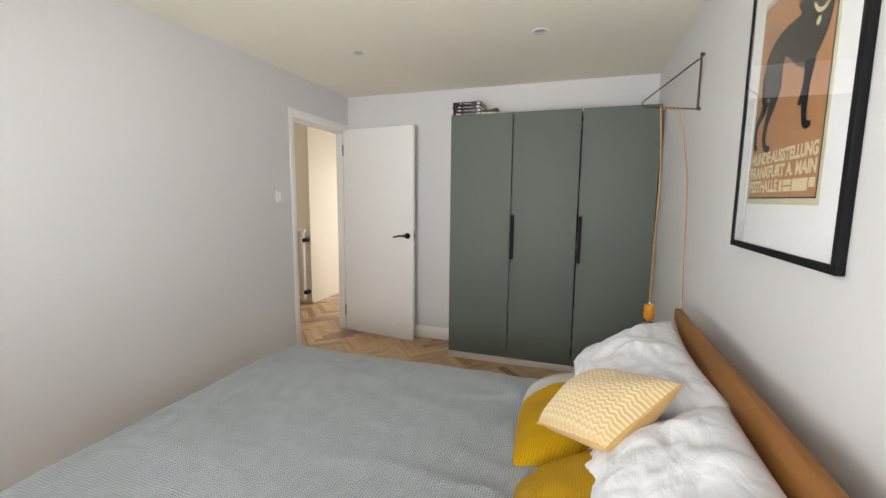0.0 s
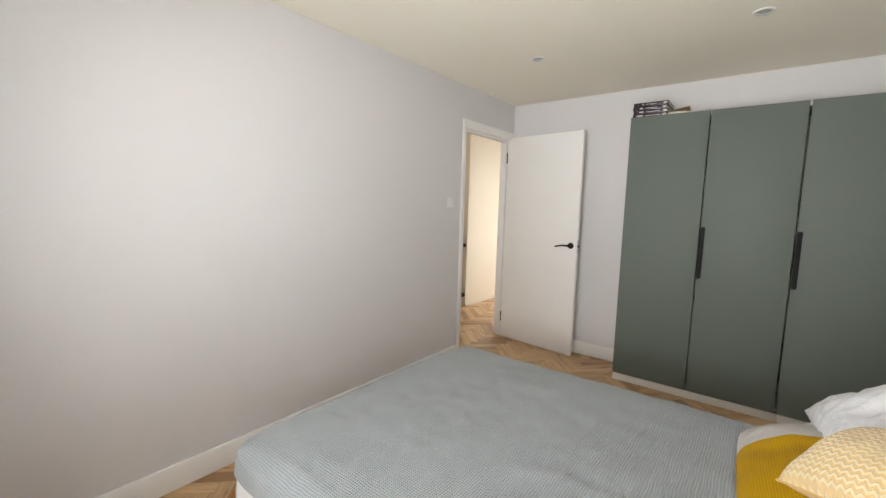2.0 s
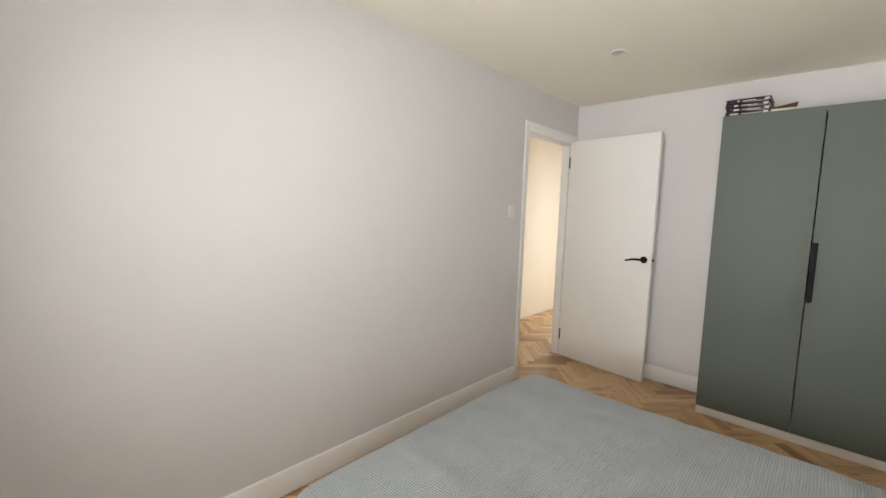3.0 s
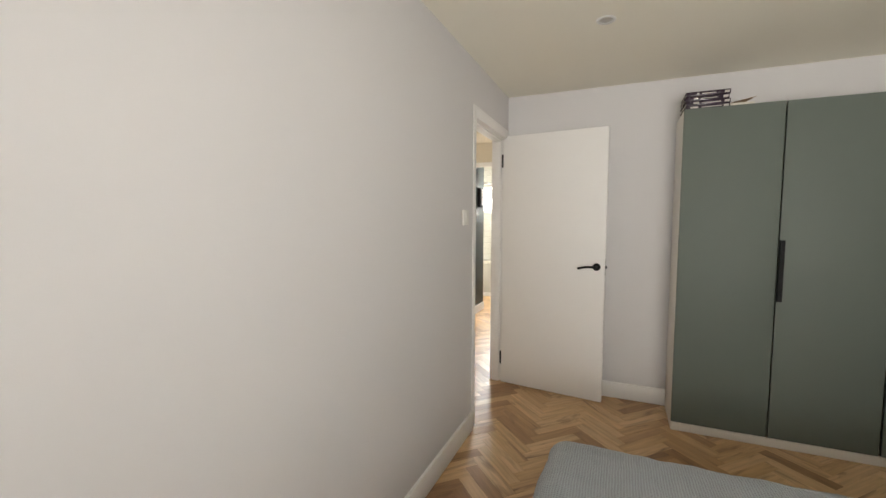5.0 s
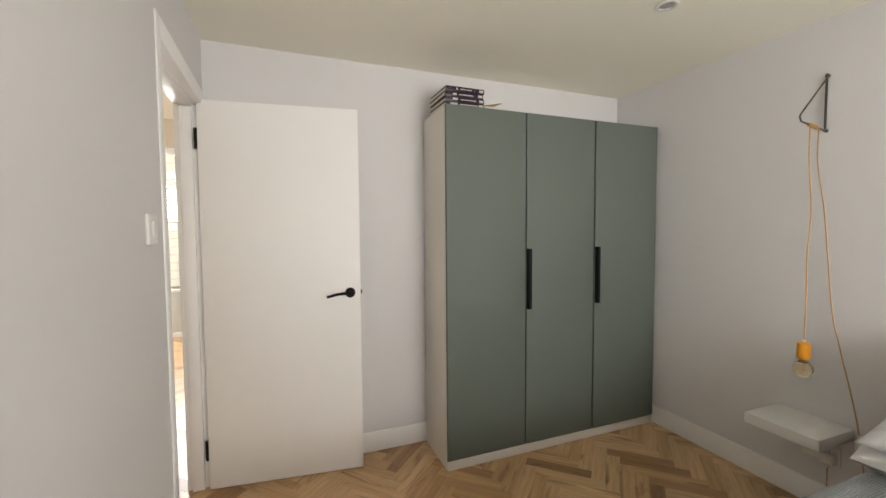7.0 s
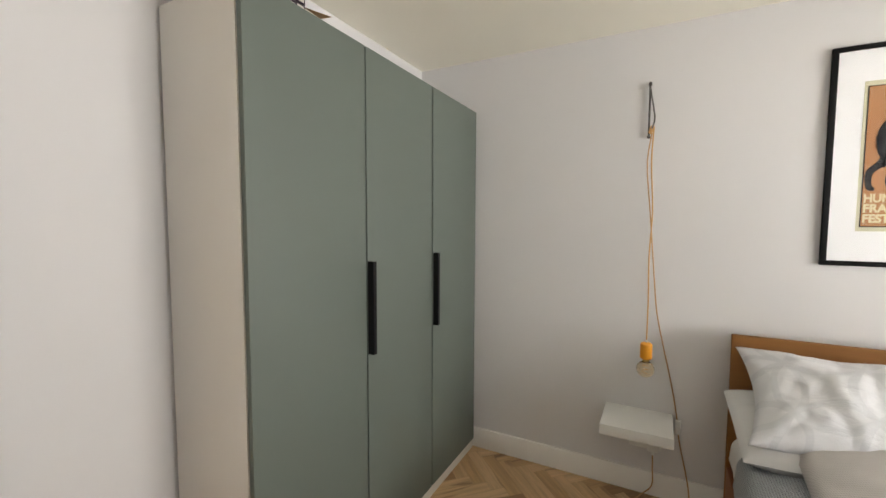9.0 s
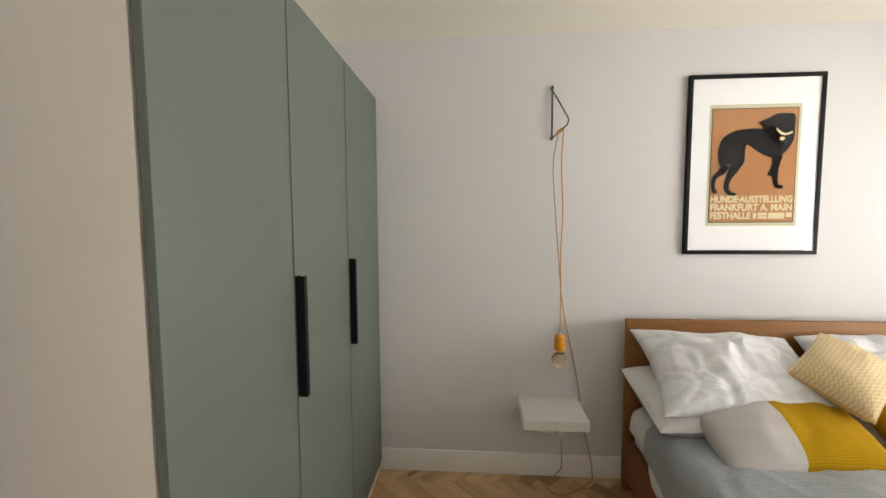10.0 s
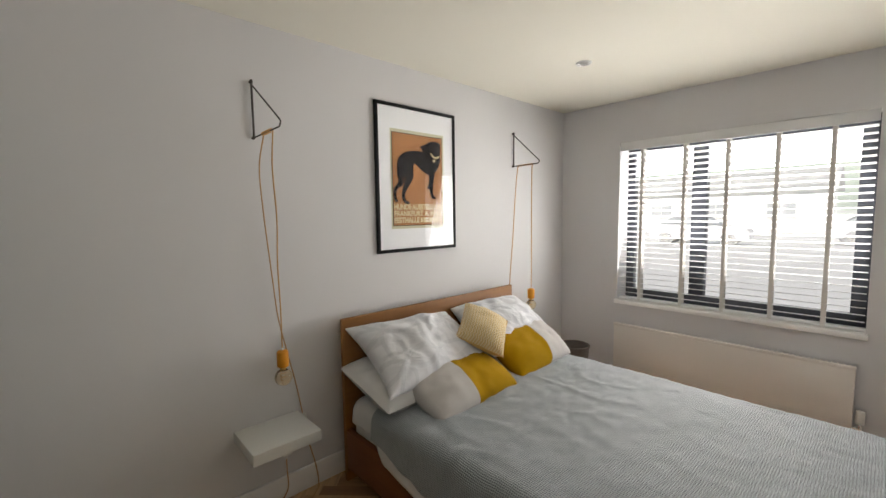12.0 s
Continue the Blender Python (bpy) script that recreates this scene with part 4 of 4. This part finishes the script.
part("plug_body", box(-0.034, 0, -0.025, 0.025, -0.027, 0.024, 0.007, segments=3), PLASTIC, pg)
part("cord_grip", tube([(-0.018, 0, -0.027), (-0.018, 0, -0.045)], 0.006), PLASTIC, pg)
isw = thing("cord_switch", "small white switch on the lamp cord beside the shelf", "switch", pose(XE - 0.010, 2.098, 0.375))
part("switch_body", box(-0.014, 0.006, -0.013, 0.013, -0.035, 0.035, 0.006, segments=3), PLASTIC, isw)
part("slider", box(-0.0175, -0.014, -0.004, 0.004, -0.008, 0.008, 0.001), PLASTIC, isw)


# ---- bulb lamps on wall brackets ----
def bracket_lamp(base, tip_xy, socket, cords, label, wrap=(0.72, 0.16)):
    """A swivelling triangular wire bracket with a corded bulb holder hanging from it."""
    bx, by = base
    d = Vector((tip_xy[0] - bx, tip_xy[1] - by, 0))
    L = d.length
    d.normalize()
    lamp = thing("bracket_lamp", label, "wall lamp", group="corded bulb lamps")
    z0, z1, zt = 1.762, 2.008, 1.798
    x0 = bx - 0.012
    P = lambda s, z: (x0 + d.x * s, by + d.y * s, z)
    br = part("bracket", tube([P(0, z0 - 0.004), P(0, z1)], 0.0048), GREYMETAL, lamp, "dark metal triangular bracket")
    part("arm", tube([P(0, z1 - 0.012), P(L - 0.014, zt + 0.014), P(L - 0.003, zt + 0.003), P(L - 0.003, zt - 0.006), P(L - 0.015, zt - 0.020)], 0.0034), GREYMETAL, br)
    part("lower_rod", tube([P(L - 0.015, zt - 0.020), P(0, z0)], 0.0034), GREYMETAL, br)
    for z in (z1, z0):
        part("wall_mount", lathe([(0, 0), (0.008, 0), (0.008, 0.004), (0.005, 0.010), (0.006, 0.014), (0, 0.015)], 20, m=pose(bx, by, z, 0, -90)), GREYMETAL, br)
    part("knob", lathe([(0, -0.010), (0.005, -0.009), (0.0072, 0), (0.005, 0.009), (0, 0.010)], 20, m=pose(x0, by, z1)), GREYMETAL, br)
    wraps = []
    for k in range(61):
        f = k / 60
        share = wrap[0] + (wrap[1] - wrap[0]) * f
        q = Vector(P(L * share, zt - 0.020 + (z0 - zt + 0.020) * (1 - share)))
        a = f * 2 * math.pi * 5
        wraps.append(q + Vector((-d.y * math.cos(a), d.x * math.cos(a), math.sin(a))) * 0.0065)
    part("cord_wrap", tube(wraps, 0.0028, 6), CORD, lamp, "orange braided cord wound on the rod", smooth=60)
    sx, sy, sz = socket
    part("hanging_cord", tube(spline([wraps[0]] + cords[0] + [(sx, sy, sz + 0.004)], 10), 0.0030, 8), CORD, lamp, "orange braided cord", smooth=60)
    part("return_cord", tube(spline([wraps[-1]] + cords[1], 10), 0.0030, 8), TAUPE if len(cords[1]) > 6 else CORD, lamp, "tan braided cord", smooth=60)
    m = pose(sx, sy, sz)
    h = part("bulb_holder", lathe([(0, 0.004), (0.010, 0.003), (0.018, 0), (0.0245, -0.005), (0.0255, -0.012), (0.0255, -0.066), (0.0235, -0.073), (0.016, -0.075), (0, -0.075)], 36, m=m), ORANGE, lamp, "orange lacquered bulb holder")
    part("cord_grip", lathe([(0, 0.012), (0.005, 0.012), (0.006, 0.002), (0, 0.001)], 16, m=m), PLASTIC, h)
    rows = [(0.0125, -0.074), (0.0135, -0.085)]
    for k in range(1, 15):
        a = math.pi * (0.86 - 0.86 * k / 14)
        rows.append((max(0.0, 0.0385 * math.sin(a)), -0.123 - 0.0385 * math.cos(a)))
    rows += [(max(0.0, r - 0.0009), z + (0.0009 if r < 1e-4 else 0.0)) for r, z in rows[::-1]]
    b = part("bulb", lathe(rows, 36, m=m), AMBER, lamp, "clear amber globe bulb", smooth=60)
    b.visible_shadow = False
    part("screw_cap", lathe([(0.0128, -0.074), (0.0122, -0.088), (0.004, -0.094), (0, -0.094)], 24, m=m), BRASS, b)
    fil = [(sx + 0.007 * math.cos(k * 0.9), sy + 0.007 * math.sin(k * 0.9), sz - 0.097 - 0.0014 * k) for k in range(26)]
    part("filament", tube(fil, 0.0006, 5), BRASS, b)
    return lamp


bracket_lamp((XE, 2.268), (0.234, 2.241), (0.321, 2.243, 0.804),
             [[(0.318, 2.249, 1.62), (0.324, 2.238, 1.40), (0.322, 2.245, 1.20), (0.321, 2.242, 1.0)],
              [(0.420, 2.268, 1.62), (0.446, 2.249, 1.40), (0.450, 2.227, 1.15), (0.452, 2.206, 0.93), (0.456, 2.172, 0.76), (0.461, 2.132, 0.58), (0.466, 2.105, 0.43),
               (0.466, 2.088, 0.30), (0.452, 2.050, 0.12), (0.445, 2.040, 0.012), (0.41, 2.07, 0.0045), (0.33, 2.17, 0.0045), (0.31, 2.24, 0.0045), (0.36, 2.28, 0.0045), (0.43, 2.25, 0.006), (0.447, 2.20, 0.06), (0.449, 2.199, 0.15), (0.449, 2.200, 0.218)]],
             "amber globe bulb in an orange holder hung from a wall bracket", (0.66, 0.32))
bracket_lamp((XE, 0.357), (0.312, 0.256), (0.300, 0.360, 0.833),
             [[(0.355, 0.280, 1.70), (0.335, 0.310, 1.35), (0.306, 0.350, 1.0)],
              [(0.452, 0.350, 1.60), (0.460, 0.378, 1.2), (0.468, 0.405, 0.86), (0.470, 0.42, 0.5), (0.455, 0.44, 0.02)]],
             "amber globe bulb in an orange holder on a swung bracket")

# ---- framed poster ----
PY0, PY1, PZ0, PZ1 = 0.998, 1.620, 1.182, 2.046
ps = thing("framed_poster", "black framed poster of a dark hound on terracotta, under glass", "picture")
FW = 0.020
for nm, b in (("frame_rail", (PY0, PY1, PZ1 - FW, PZ1)), ("frame_rail", (PY0, PY1, PZ0, PZ0 + FW)), ("frame_rail", (PY0, PY0 + FW, PZ0 + FW, PZ1 - FW)), ("frame_rail", (PY1 - FW, PY1, PZ0 + FW, PZ1 - FW))):
    part(nm, box(XE - 0.019, XE - 0.001, *b, 0.002), BLACK, ps)
part("mat_board", box(XE - 0.012, XE - 0.006, PY0 + FW, PY1 - FW, PZ0 + FW, PZ1 - FW), MATBOARD, ps, smooth=None)
X1 = XE - 0.012
part("poster_paper", box(X1 - 0.0012, X1, 1.100, 1.518, 1.322, 1.904), PAPER, ps, "cream bordered poster sheet", smooth=None)
part("border_line", box(X1 - 0.0020, X1 - 0.0012, 1.113, 1.508, 1.338, 1.886), INK, ps, smooth=None)
part("colour_field", box(X1 - 0.0028, X1 - 0.0020, 1.117, 1.504, 1.342, 1.882), TERRA, ps, "terracotta printed field", smooth=None)
GW, GH, GY, GZ = 0.387, 0.540, 1.504, 1.882


LAYERS = []


def blob(points, name="printed_shape", material=INK):
    """A flat printed shape with a smooth outline, in shares of the field from its top left."""
    outline = spline([(a, b, 0) for a, b in points] + [(points[0][0], points[0][1], 0)], 5)[:-1]
    bm = bmesh.new()
    LAYERS.append(name)
    f = bm.faces.new([bm.verts.new((X1 - 0.0030 - 0.0003 * len(LAYERS), GY - p.x * GW, GZ - (0.012 + 0.95 * p.y) * GH)) for p in outline])
    bmesh.ops.triangulate(bm, faces=[f])
    bmesh.ops.recalc_face_normals(bm, faces=bm.faces[:])
    if bm.faces[0].normal.x > 0:
        bmesh.ops.reverse_faces(bm, faces=bm.faces[:])
    return part(name, bm, material, ps, smooth=None)


blob([(0.08, 0.33), (0.13, 0.25), (0.26, 0.19), (0.42, 0.17), (0.60, 0.17), (0.74, 0.19), (0.80, 0.16), (0.72, 0.13), (0.60, 0.14), (0.53, 0.115), (0.66, 0.075), (0.74, 0.04), (0.86, 0.03), (0.97, 0.055), (0.955, 0.14), (0.97, 0.24), (0.93, 0.33), (0.84, 0.41), (0.72, 0.44), (0.58, 0.40), (0.45, 0.33), (0.37, 0.31), (0.36, 0.40), (0.40, 0.47), (0.33, 0.53), (0.27, 0.57), (0.22, 0.50), (0.12, 0.50), (0.10, 0.42)])


def limb(points, name="printed_limb", material=INK):
    """A flat printed leg: a tapering strip through (across, down, width) in shares of the field."""
    path = spline([(a * GW, b * GH, w * GW) for a, b, w in points], 6)
    bm = bmesh.new()
    LAYERS.append(name)
    x = X1 - 0.0030 - 0.0003 * len(LAYERS)
    rows = []
    for k, p in enumerate(path):
        q, r = path[max(0, k - 1)], path[min(len(path) - 1, k + 1)]
        t = Vector((r.x - q.x, r.y - q.y)).normalized()
        n = Vector((-t.y, t.x)) * p.z / 2
        rows.append([bm.verts.new((x, GY - p.x - s * n.x, GZ - p.y - s * n.y)) for s in (1, -1)])
    for a, b in zip(rows, rows[1:]):
        bm.faces.new((a[0], b[0], b[1], a[1]))
    bmesh.ops.recalc_face_normals(bm, faces=bm.faces[:])
    if bm.faces[0].normal.x > 0:
        bmesh.ops.reverse_faces(bm, faces=bm.faces[:])
    return part(name, bm, material, ps, smooth=None)


limb([(0.33, 0.43, 0.17), (0.28, 0.52, 0.12), (0.21, 0.61, 0.075), (0.19, 0.69, 0.065), (0.235, 0.742, 0.055), (0.31, 0.752, 0.035)])
limb([(0.18, 0.49, 0.12), (0.12, 0.55, 0.075), (0.040, 0.61, 0.06), (0.034, 0.69, 0.05), (0.05, 0.725, 0.05), (0.085, 0.732, 0.03)])
limb([(0.78, 0.41, 0.14), (0.765, 0.49, 0.095), (0.76, 0.57, 0.08), (0.77, 0.65, 0.06), (0.80, 0.685, 0.055), (0.865, 0.69, 0.035)])
blob([(0.715, 0.52), (0.74, 0.56), (0.72, 0.61), (0.67, 0.60), (0.69, 0.565)])
blob([(0.07, 0.36), (0.115, 0.36), (0.12, 0.47), (0.19, 0.55), (0.14, 0.60), (0.13, 0.58), (0.155, 0.55), (0.09, 0.49)])
limb([(0.755, 0.176, 0.020), (0.80, 0.212, 0.026), (0.87, 0.228, 0.026), (0.945, 0.206, 0.022)], "printed_collar", LETTER)
blob([(0.80, 0.255), (0.845, 0.25), (0.85, 0.275), (0.82, 0.285), (0.80, 0.275)], "printed_tag", LETTER)


def lettering(text, y_left, z_base, width, height):
    cu = bpy.data.curves.new("lettering", "FONT")
    cu.body, cu.extrude, cu.offset = text, 0.0, 0.042
    tmp = new("lettering", cu)
    bpy.context.view_layer.update()
    me = bpy.data.meshes.new_from_object(tmp.evaluated_get(bpy.context.evaluated_depsgraph_get()))
    bpy.data.objects.remove(tmp)
    xs, ys = [v.co.x for v in me.vertices], [v.co.y for v in me.vertices]
    sx, sy = width / (max(xs) - min(xs)), height / (max(ys) - min(ys))
    me.transform(Matrix.Translation((X1 - 0.0034, y_left, z_base)) @ Matrix(((0, 0, 1, 0), (-sx, 0, 0, sx * min(xs)), (0, sy, 0, -sy * min(ys)), (0, 0, 0, 1))))
    me.materials.append(LETTER)
    ob = new("lettering", me)
    ob.parent = ps
    ob["label"] = "cream block letters"
    return ob


lettering("HUNDE\u00b7AUSSTELLUNG", 1.500, 1.4345, 0.378, 0.0345)
lettering("FRANKFURT A. MAIN", 1.500, 1.3950, 0.378, 0.0345)
lettering("FESTHALLE", 1.500, 1.3550, 0.190, 0.0345)
for y0, y1, z0, z1 in ((1.285, 1.300, 1.356, 1.386), (1.235, 1.278, 1.372, 1.386), (1.235, 1.278, 1.356, 1.368), (1.155, 1.228, 1.356, 1.386), (1.122, 1.148, 1.364, 1.386)):
    part("lettering_bar", box(X1 - 0.0036, X1 - 0.0028, y0, y1, z0, z1), LETTER, ps, smooth=None)
gp = part("glazing", box(XE - 0.0178, XE - 0.0162, PY0 + FW - 0.004, PY1 - FW + 0.004, PZ0 + FW - 0.004, PZ1 - FW + 0.004), PANE, ps, "clear glass", smooth=None)
gp.visible_shadow = False

# ---- basket in the corner ----
bs = thing("basket", "dark woven round basket in the corner by the radiator", "basket", pose(0.135, 0.0, 0))
rows = [(0.0, 0.004), (0.085, 0.004)]
for k in range(23):
    z = 0.004 + 0.345 * k / 22
    rows.append((0.088 + 0.022 * k / 22 + 0.003 * (k % 2), z))
rows += [(0.108, 0.345), (0.100, 0.20), (0.082, 0.012), (0, 0.012)]
part("basket_body", lathe(rows, 40), WICKER, bs)
ring = [(0.111 * math.cos(2 * math.pi * k / 48), 0.111 * math.sin(2 * math.pi * k / 48), 0.350) for k in range(49)]
part("rim", tube(ring, 0.007, 10), WICKER, bs)

# ---- outside the window ----
structure("ground", box(-90, 90, -90, 90, -0.30, -0.25), ASPHALT, "pale concrete drive in front of the house", "ground")


# a sheet that glows; the distance's overexposure is painted into its tree colours
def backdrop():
    m = bpy.data.materials.new("glowing_distance")
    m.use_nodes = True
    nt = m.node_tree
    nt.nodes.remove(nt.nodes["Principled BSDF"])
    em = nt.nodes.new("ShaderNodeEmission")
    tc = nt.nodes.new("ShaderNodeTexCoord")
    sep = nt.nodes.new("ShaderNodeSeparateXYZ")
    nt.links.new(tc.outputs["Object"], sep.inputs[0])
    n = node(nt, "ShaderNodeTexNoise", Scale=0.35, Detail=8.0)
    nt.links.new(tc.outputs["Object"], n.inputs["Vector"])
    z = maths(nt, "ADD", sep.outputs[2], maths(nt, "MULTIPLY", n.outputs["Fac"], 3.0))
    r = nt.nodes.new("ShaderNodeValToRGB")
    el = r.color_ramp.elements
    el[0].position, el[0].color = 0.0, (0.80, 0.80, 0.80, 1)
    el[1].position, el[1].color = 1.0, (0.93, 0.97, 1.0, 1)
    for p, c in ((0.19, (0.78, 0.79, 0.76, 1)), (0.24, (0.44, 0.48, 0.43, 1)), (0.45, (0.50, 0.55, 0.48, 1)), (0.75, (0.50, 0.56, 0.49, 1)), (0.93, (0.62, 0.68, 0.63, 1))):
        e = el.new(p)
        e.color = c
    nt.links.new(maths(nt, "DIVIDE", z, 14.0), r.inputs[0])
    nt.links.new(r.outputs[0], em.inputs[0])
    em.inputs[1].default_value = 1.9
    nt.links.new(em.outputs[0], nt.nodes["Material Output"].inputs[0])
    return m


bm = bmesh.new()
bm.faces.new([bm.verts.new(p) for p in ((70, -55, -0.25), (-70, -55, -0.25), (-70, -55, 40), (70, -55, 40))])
structure("backdrop", bm, backdrop(), "glowing sheet painted with pale, overexposed trees under a white sky", "backdrop")

hs = thing("house_across", "pale rendered house with a grey roof across the road", "house", pose(15.0, -34, -0.25))
part("wall", box(-14, 14, -6, 0, 0, 3.0), HOUSEWALL, hs, smooth=None)
bm = bmesh.new()
v = [bm.verts.new(p) for p in ((-14.4, 0.4, 2.9), (14.4, 0.4, 2.9), (14.4, -3, 4.6), (-14.4, -3, 4.6), (14.4, -6.4, 2.9), (-14.4, -6.4, 2.9))]
bm.faces.new((v[0], v[1], v[2], v[3]))
bm.faces.new((v[3], v[2], v[4], v[5]))
bmesh.ops.solidify(bm, geom=bm.faces[:], thickness=0.15)
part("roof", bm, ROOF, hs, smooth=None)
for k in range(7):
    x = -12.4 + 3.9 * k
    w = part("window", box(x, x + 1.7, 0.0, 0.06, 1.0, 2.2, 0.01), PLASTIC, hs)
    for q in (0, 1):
        part("window_pane", box(x + 0.08 + 0.8 * q, x + 0.82 + 0.8 * q, 0.06, 0.07, 1.08, 2.12), PALEPANE, w, smooth=None)


def parked_car(x, y, turn):
    c = thing("parked_car", "white hatchback parked on the drive", "car", pose(x, y, -0.25, 0, 0, turn), "parked cars")
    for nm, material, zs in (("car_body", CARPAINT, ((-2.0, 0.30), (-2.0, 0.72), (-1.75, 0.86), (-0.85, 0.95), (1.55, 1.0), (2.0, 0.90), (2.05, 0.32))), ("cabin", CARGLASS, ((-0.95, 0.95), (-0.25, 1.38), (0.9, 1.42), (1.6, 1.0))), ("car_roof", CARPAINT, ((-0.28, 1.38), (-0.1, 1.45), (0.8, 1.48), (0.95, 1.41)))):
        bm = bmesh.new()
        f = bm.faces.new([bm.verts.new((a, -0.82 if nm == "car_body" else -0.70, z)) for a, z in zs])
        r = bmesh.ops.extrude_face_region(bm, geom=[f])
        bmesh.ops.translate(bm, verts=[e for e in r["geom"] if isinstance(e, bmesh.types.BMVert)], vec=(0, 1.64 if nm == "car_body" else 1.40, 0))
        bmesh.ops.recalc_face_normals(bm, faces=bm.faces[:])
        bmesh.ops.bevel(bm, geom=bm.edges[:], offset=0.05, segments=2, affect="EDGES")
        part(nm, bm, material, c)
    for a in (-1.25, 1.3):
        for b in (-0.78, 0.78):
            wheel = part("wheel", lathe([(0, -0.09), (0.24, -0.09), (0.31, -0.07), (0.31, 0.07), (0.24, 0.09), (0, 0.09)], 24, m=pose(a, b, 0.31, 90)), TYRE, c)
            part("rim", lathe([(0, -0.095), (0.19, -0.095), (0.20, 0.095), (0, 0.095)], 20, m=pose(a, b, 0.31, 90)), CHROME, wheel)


parked_car(4.5, -19.5, 4)
parked_car(10.2, -20.5, 176)
parked_car(-1.8, -23.0, 8)

# ---- oak herringbone floor ----
bm = box(HX, XE + 0.10, YS - 0.2, YN + 0.1, -0.06, -0.0125)
box(-4.5, HX, 1.5, HN + 0.1, -0.06, -0.0125, bm=bm)
box(HX, -0.82, YN + 0.1, 5.65, -0.06, -0.0125, bm=bm)
structure("floor", bm, SUBFLOOR, "oak herringbone parquet floor on a dark bed", "floor")
floor = bpy.data.objects["floor"]
PL, PW = 0.350, 0.070


def block_bm(bm, m, uv):
    a, b, c, t = PL / 2 - 0.0003, PW / 2 - 0.0003, 0.0007, -0.0120
    vs = [bm.verts.new(m @ Vector(p)) for p in ((-a, -b, t), (a, -b, t), (a, b, t), (-a, b, t), (-a, -b, -c), (a, -b, -c), (a, b, -c), (-a, b, -c), (-a + c, -b + c, 0), (a - c, -b + c, 0), (a - c, b - c, 0), (-a + c, b - c, 0))]
    loc = [(-a, -b), (a, -b), (a, b), (-a, b)] * 3
    for k in range(4):
        j = (k + 1) % 4
        for q in ((k, j, 4 + j, 4 + k), (4 + k, 4 + j, 8 + j, 8 + k)):
            f = bm.faces.new([vs[i] for i in q])
            for loop, i in zip(f.loops, q):
                loop[uv].uv = loc[i]
    f = bm.faces.new(vs[8:])
    for loop, i in zip(f.loops, range(8, 12)):
        loop[uv].uv = loc[i]


near, rest = [], []
c45 = math.sqrt(0.5)
for i in range(-90, 160):
    for k in range(-14, 24):
        # blocks on a square lattice turned by 45 degrees: one lies along u, its neighbour along v
        for kind in (0, 1):
            if kind == 0:
                u, v = i * PW + k * PL, i * PW - k * PL
                u, v = u + PL / 2, v + PW / 2
            else:
                u, v = i * PW + k * PL, i * PW - k * PL
                u, v = u + PW / 2, v + PW + PL / 2
            x, y = (u - v) * c45 - 1.80, (u + v) * c45 - 0.4
            if not (-4.3 < x < XE + 0.05 and YS - 0.05 < y < HN):
                continue
            if (x < HX + 0.06 and y < 1.62) or (x > HX - 0.02 and y > YN + 0.06 and not (x < -0.98 and y < 5.5)) or (x < HW - 0.2 and HC + 0.1 < y < 5.95):
                continue
            m = pose(x, y, random.uniform(-0.0004, 0.0002), random.uniform(-0.12, 0.12), 0, 45 if kind == 0 else 135)
            open_floor = x > XW - 0.1 and (y > 1.75 and y < 3.65 or (x < -1.45 and y > 0.2 and y < 3.65)) and not (x > -1.0 and y > 3.35)
            (near if open_floor else rest).append(m)
near.sort(key=lambda m: m.translation.y - 0.35 * m.translation.x, reverse=True)
rest += near[300:]
bm = bmesh.new()
uv = bm.loops.layers.uv.new("UVMap")
block_bm(bm, Matrix(), uv)
me = finish(bm, "block", OAK)
for m in near[:300]:
    ob = new("block", me)
    ob.matrix_world = m
    ob.parent = floor
bm = bmesh.new()
uv = bm.loops.layers.uv.new("UVMap")
for m in rest:
    block_bm(bm, m, uv)
tagged(part("block_field", bm, OAK_FIELD, floor, smooth=None), kind="stuff")
